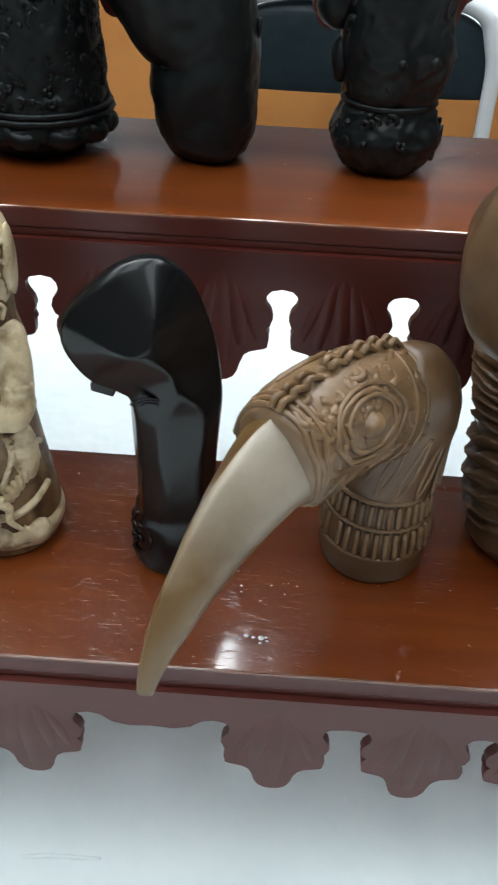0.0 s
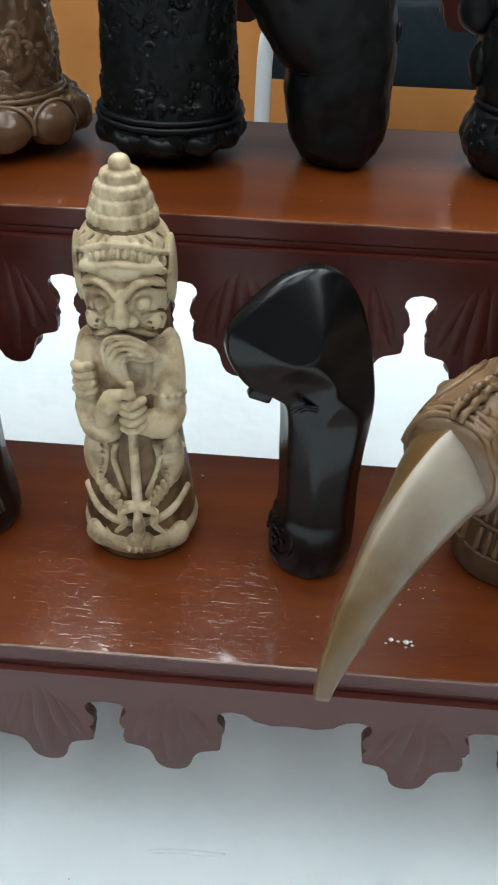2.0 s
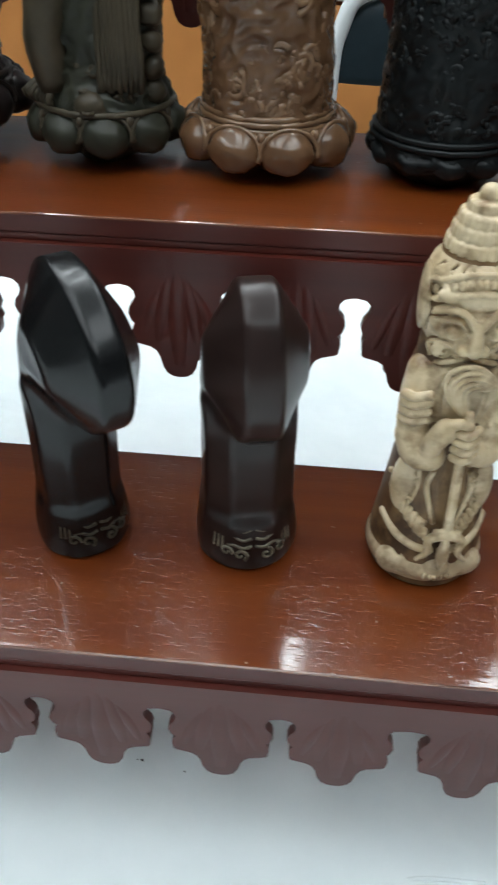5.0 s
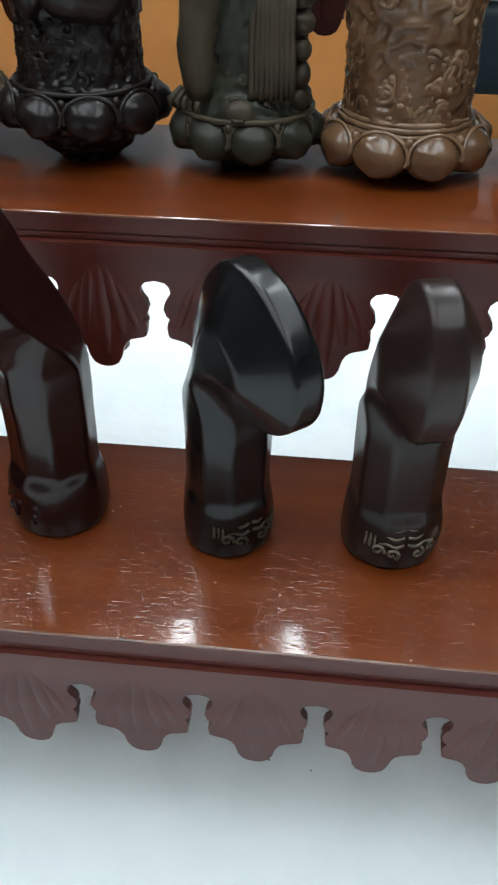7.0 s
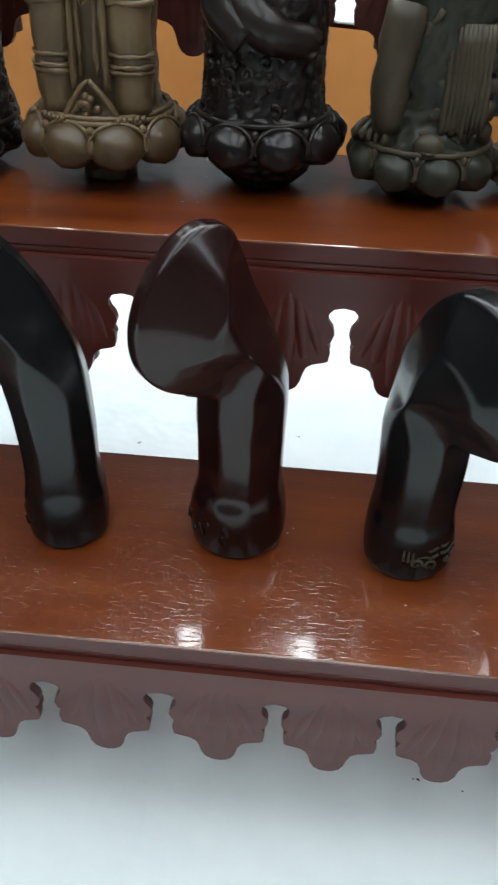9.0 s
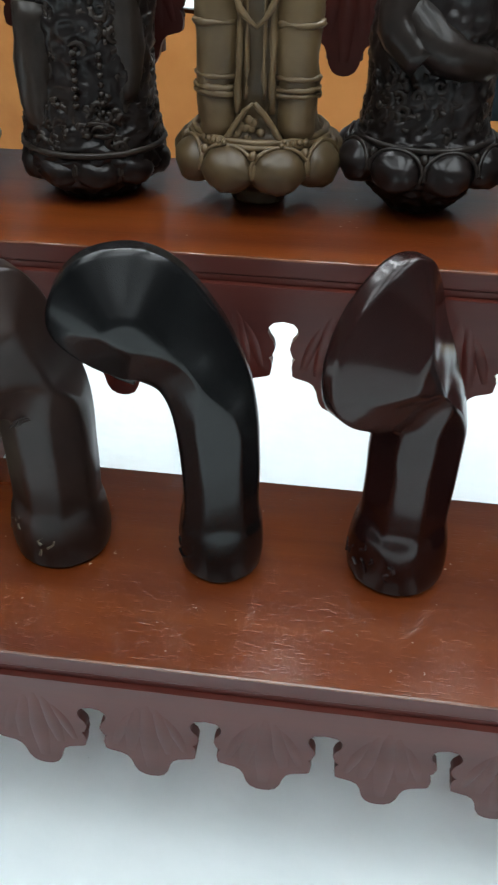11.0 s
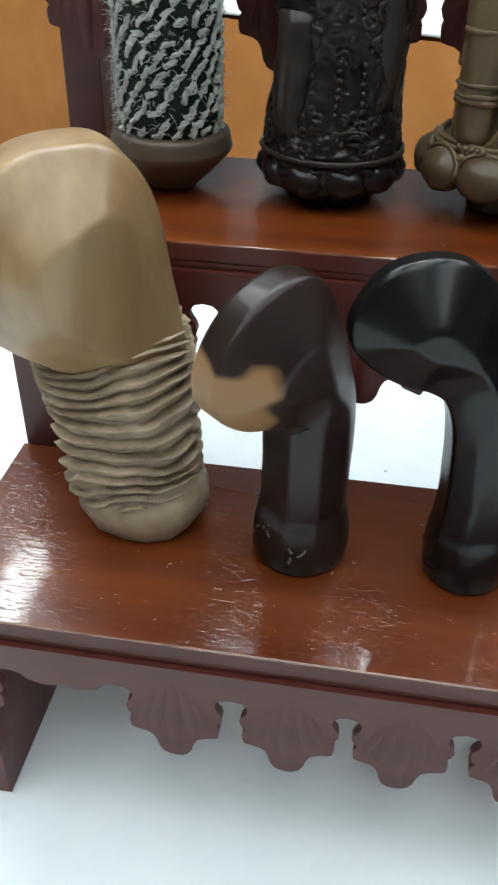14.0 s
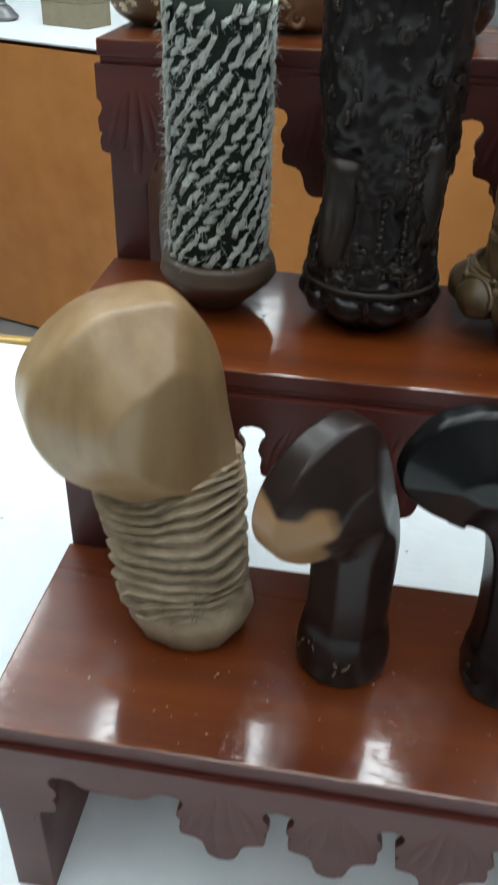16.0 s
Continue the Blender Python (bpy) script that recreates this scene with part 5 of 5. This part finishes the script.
def dark_more(bm):
    for k in range(7):
        a = -1.4 + 0.45 * k
        for j in range(3):
            ball(bm, (0.0235 * math.sin(a), -0.0225 * math.cos(a), 0.0135 + 0.0022 * j), (0.0011, 0.0011, 0.0008), None, 7, 5)
    tube(bm, [(-0.010, -0.012, 0.058), (0.002, -0.018, 0.048), (0.014, -0.010, 0.044)], (0.0065, 0.005), 12, 4)
    tube(bm, [(-0.010, -0.012, 0.066), (-0.012, -0.016, 0.054), (-0.004, -0.019, 0.046)], (0.0060, 0.0050), 12, 4)


upright(-0.1570, 0.1290, [(0, 0, 0, 0.0085, 0.0085), (0, 0, 0.002, 0.0105, 0.0105), (0, 0, 0.008, 0.0170, 0.0170), (0, 0, 0.016, 0.0225, 0.0220), (0, 0, 0.0215, 0.0205, 0.0200), (0, 0, 0.026, 0.0188, 0.0182), (0, 0, 0.040, 0.0180, 0.0172), (0, 0, 0.056, 0.0178, 0.0170), (0, 0, 0.075, 0.014, 0.014), (0, 0, 0.085, 0.005, 0.005)],
        [SOOT, UMBER], "black-brown carved hilt on a bulging petal foot", (0.0160, 0.0275, 9, (0.0080, 0.0060, 0.0062), 0.33), [(0.0225, 0.0208)], [(0.025, 0.046, 110, 31, 0.0034, 0.0008, 0.45)], dark_more)


def olive_more(bm):
    for s in (-1, 1):
        tube(bm, [(s * 0.0112, -0.0110, 0.0225), (s * 0.0118, -0.0105, 0.036), (s * 0.0110, -0.0105, 0.050), (s * 0.0120, -0.009, 0.066)], (0.0058, 0.0074), 14, 4)
        for z in (0.0350, 0.0366, 0.0395, 0.0535):
            band(bm, z, 0.0066, 0.0066, 0.0008, -1.7, 1.7, x=s * 0.0115, y=-0.0105)
        for k in range(5):
            ball(bm, (s * (0.0085 + 0.0017 * k), -0.0195 + 0.0011 * k, 0.0222), (0.0010, 0.0018, 0.0011), None, 8, 6)
        tube(bm, [(s * 0.0050, -0.0168, 0.030), (s * 0.0048, -0.0165, 0.045), (s * 0.0045, -0.015, 0.066)], 0.0010, 8, 4)
        tube(bm, [(s * 0.0026, -0.0172, 0.034), (s * 0.0025, -0.0168, 0.045), (s * 0.0025, -0.0155, 0.066)], 0.0006, 8, 4)
        tube(bm, [(s * 0.0085, -0.0180, 0.0220), (s * 0.0040, -0.0190, 0.0290), (0, -0.0190, 0.0335)], 0.0010, 8, 3)
        tube(bm, [(s * 0.0075, -0.0165, 0.066), (s * 0.0045, -0.0175, 0.0575), (0, -0.0180, 0.0530)], 0.0009, 8, 3)
    rnd = random.Random(8)
    for k in range(16):
        q = rnd.uniform(-1, 1)
        z = 0.0222 + rnd.uniform(0, 1) * 0.0085 * (1 - abs(q))
        ball(bm, (0.0075 * q, -0.0182, z), (0.0014, 0.0010, 0.0014), None, 7, 5)


upright(-0.2075, 0.1275, [(0, 0, 0, 0.0088, 0.0088), (0, 0, 0.0045, 0.0090, 0.0090), (0, 0, 0.0060, 0.0120, 0.0120), (0, 0, 0.010, 0.0190, 0.0190), (0, 0, 0.016, 0.0225, 0.0220), (0, 0, 0.021, 0.0205, 0.0198), (0, 0, 0.025, 0.0175, 0.0155), (0, 0, 0.040, 0.0170, 0.0145), (0, 0, 0.056, 0.0175, 0.0145), (0, 0, 0.078, 0.015, 0.013), (0, 0, 0.088, 0.005, 0.005)],
        [OLIVE, OLIVE_PALE], "olive-brown carved hilt with two legs on a petal foot", (0.0145, 0.0278, 9, (0.0088, 0.0066, 0.0068), 0.37), [(0.0212, 0.0214), (0.0226, 0.0206)], [], olive_more)


def umber_more(bm):
    tube(bm, [(-0.0125, -0.0120, 0.022), (-0.0120, -0.0135, 0.036), (-0.0105, -0.0120, 0.056)], (0.0052, 0.0068), 12, 4)
    tube(bm, [(0.0130, -0.0090, 0.030), (0.0140, -0.0080, 0.044), (0.0120, -0.0080, 0.062)], (0.0050, 0.0072), 12, 4)
    for k in range(7):
        ball(bm, (0.0015 + 0.0001 * k, -0.0205, 0.0300 + 0.0024 * k), (0.0011, 0.0011, 0.0010), None, 7, 5)
        ball(bm, (0.0090, -0.0185, 0.0280 + 0.0026 * k), (0.0010, 0.0010, 0.0010), None, 7, 5)
    band(bm, 0.0215, 0.0034, 0.0034, 0.0009, x=0.0080, y=-0.0165)
    for k in range(3):
        band(bm, 0.0225 + 0.0005 * k, 0.0022 + 0.0012 * k, 0.0010, 0.0006, -1.5, 1.5, 0.002, x=0.0080, y=-0.0200)


upright(-0.2618, 0.1290, [(0, 0, 0, 0.0130, 0.0130), (0, 0, 0.0025, 0.0150, 0.0150), (0, 0, 0.006, 0.0195, 0.0195), (0, 0, 0.011, 0.0222, 0.0220), (0, 0, 0.0165, 0.0220, 0.0216), (0, 0, 0.024, 0.0208, 0.0200), (0.001, 0, 0.038, 0.0190, 0.0182), (0.001, 0, 0.052, 0.0195, 0.0180), (0.001, 0, 0.066, 0.0210, 0.0180), (0, 0, 0.090, 0.0215, 0.0185), (0, 0, 0.112, 0.0190, 0.017), (0, 0, 0.125, 0.006, 0.006)],
        [SOOT, UMBER_PALE], "dark umber hilt carved with beads and rosettes", (0.0100, 0.0245, 10, (0.0072, 0.0052, 0.0050), 0.3), [(0.0160, 0.0228)], [(0.017, 0.030, 110, 41, 0.0032, 0.0008, 0.4), (0.030, 0.112, 260, 42, 0.0034, 0.0008, 0.5)], umber_more)


def rope_hilt(x, y):
    e = base("rope_hilt", (x, y, H2 + 0.0004), 0, "brown turned hilt wrapped in frayed grey-white wool", "hilt", "hilts on the middle board")
    part("cup", sweep([(0, 0, 0, 0.0078, 0.0078), (0, 0, 0.0012, 0.0088, 0.0088), (0, 0, 0.003, 0.0110, 0.0110), (0, 0, 0.0098, 0.0180, 0.0180), (0, 0, 0.0128, 0.0203, 0.0203), (0, 0, 0.0145, 0.0202, 0.0202), (0, 0, 0.0185, 0.0190, 0.0190), (0, 0, 0.0190, 0.0150, 0.0150)], around=44, steps=4), CUP, e, "turned brown wooden cup")
    part("cord_core", sweep([(0, 0, 0.0188, 0.0162, 0.0162), (0, 0, 0.05, 0.0160, 0.0160), (0, 0, 0.098, 0.0158, 0.0158)], around=36, steps=4), ROPE_CORE, e, "dark green cord beneath")
    bm = bmesh.new()
    rnd = random.Random(3)
    cols = 19
    for j in range(27):
        for k in range(cols):
            if rnd.random() < 0.12:
                continue
            a = 2 * math.pi * (k + 0.42 * (j % 5) + rnd.uniform(-0.1, 0.1)) / cols
            z = 0.0205 + 0.0029 * j + rnd.uniform(-0.0006, 0.0006)
            m = pose(0, 0, 0, 0, 0, math.degrees(a)) @ pose(0, -0.0165, z, 0, -30 + rnd.uniform(-32, 32), 0)
            for f in range(9):
                ends = []
                for q in (-1, 0.1, 1):
                    ends.append(m @ Vector((q * rnd.uniform(0.0012, 0.0024), rnd.uniform(-0.0007, 0.0003) * (1.6 - abs(q)), rnd.gauss(0, 0.00055) + 0.0004 * q)))
                tube(bm, ends, (rnd.uniform(0.0003, 0.00048), 0.00016), 5, 2)
    tagged(part("wool_wrap", bm, ROPE, e, "twisted tufts of grey-white wool"), kind="stuff")
    bm = bmesh.new()
    for k in range(1100):
        a, z = rnd.uniform(-2.6, 2.6), rnd.uniform(0.019, 0.095)
        p = Vector((0.0168 * math.sin(a), -0.0168 * math.cos(a), z))
        d = Vector((math.sin(a + rnd.uniform(-1.2, 1.2)), -math.cos(a + rnd.uniform(-1.2, 1.2)), rnd.uniform(-0.9, 0.5))) * rnd.uniform(0.001, 0.0034)
        tube(bm, [p, p + d * 0.5 + Vector((0, 0, 0.0004)), p + d], (0.00013, 0.00006), 3, 2)
    tagged(part("wool_fuzz", bm, ROPE, e, "loose wool fibres"), kind="stuff")


rope_hilt(-0.3150, 0.1275)
bm = sweep([(0, 0, 0, 0.0085, 0.0085), (0, 0, 0.004, 0.0120, 0.0120), (0, 0, 0.020, 0.0130, 0.0130), (0, 0, 0.040, 0.0110, 0.0110), (0, 0, 0.046, 0.006, 0.006)], around=28)
plain = part("plain_hilt", bm, CUP)
plain.matrix_world = pose(-0.3285, 0.1500, H2 + 0.0004)
tagged(plain, "plain brown turned hilt behind the wool-wrapped one", "hilt", "hilts on the middle board")


# ---- small things ----
def crumbs(name, mat, label, centre, z, spread, count, size, seed):
    rnd = random.Random(seed)
    bm = bmesh.new()
    for _ in range(count):
        r = size * rnd.uniform(0.35, 1.0)
        ball(bm, (centre[0] + rnd.gauss(0, spread), centre[1] + rnd.gauss(0, spread * 0.7), z + r * 0.3), (r, r * rnd.uniform(0.6, 1), r * 0.5), None, 6, 4)
    tagged(part(name, bm, mat), label, "crumbs", kind="stuff")


CRUMB = material("white_crumb", (0.75, 0.73, 0.7), 0.8)
crumbs("crumbs", CRUMB, "white crumbs lying on the varnished board", (0.0722, 0.0110), H1, 0.0016, 7, 0.0011, 1)
crumbs("crumbs", CRUMB, "white crumbs lying on the varnished board", (0.0740, 0.0300), H1, 0.0060, 9, 0.00035, 2)


# ---- on the top board and the far table ----
for hx, mats, yaw in ((-0.352, (OLIVE_PALE, IVORY), 20), (-0.2985, (AMBER, AMBER_PALE), 0), (-0.245, (SOOT, UMBER), 0)):
    e = base("carved_hilt", (hx, F3 + 0.040, H3 + 0.0004), yaw, "small carved hilt standing on the top board", "hilt", "hilts on the top board")
    prof = [(0, 0, 0, 0.0095, 0.0095), (0, 0, 0.004, 0.0150, 0.0150), (0, 0, 0.012, 0.0170, 0.0165), (0, 0, 0.022, 0.0140, 0.0135), (0, 0, 0.05, 0.0135, 0.013), (0, 0, 0.07, 0.006, 0.006)]
    part("body", lumps(sweep(prof, around=32), 0.0012, 80, hx * 30), mats[0], e)
    bm = bmesh.new()
    relief(bm, prof, 0.004, 0.05, 40, 7, 0.004, 0.0009)
    tagged(part("scroll_carving", bm, mats[1], e), kind="stuff")

CARD = stone("olive_cardboard", (0.24, 0.20, 0.13), (0.32, 0.27, 0.18), 0.8, 40, 0.3)
e = base("cardboard_box", (-1.06, 2.10, 0.0005), -19, "small olive cardboard box on the far table", "box")
part("box_body", box(-0.07, 0.07, -0.05, 0.05, 0.0, 0.055, 0.001), CARD, e, smooth=False)
part("lid", box(-0.072, 0.072, -0.052, 0.052, 0.0555, 0.075, 0.001), CARD, e, smooth=False)
e = base("grey_pouch", (-1.27, 2.12, 0.0005), 10, "small grey cloth pouch on the far table", "pouch")
bm = sweep([(0, 0, 0, 0.035, 0.03), (0, 0, 0.01, 0.045, 0.038), (0, 0, 0.03, 0.030, 0.026), (0, 0, 0.04, 0.012, 0.012), (0, 0, 0.052, 0.02, 0.018)], around=24)
part("bag", lumps(bm, 0.006, 25), TILES, e)
bm = bmesh.new()
part("cord", band(bm, 0.039, 0.014, 0.014, 0.003), WHITE_TUBE, e)

SPECK = material("dark_speck", (0.03, 0.03, 0.03), 0.8)
for px, py in ((-0.086, 0.024), (-0.355, -0.014), (-0.452, 0.194), (-0.224, 0.208), (-0.138, 0.225)):
    crumbs("specks", SPECK, "dark specks of dust on the white cloth", (px, py), 0.0008, 0.0008, 3, 0.0007, 4 + int(px * 100))
crumbs("specks", SPECK, "dark specks of dust on the white cloth", (-0.09, -0.055), 0.0008, 0.09, 6, 0.0005, 4)
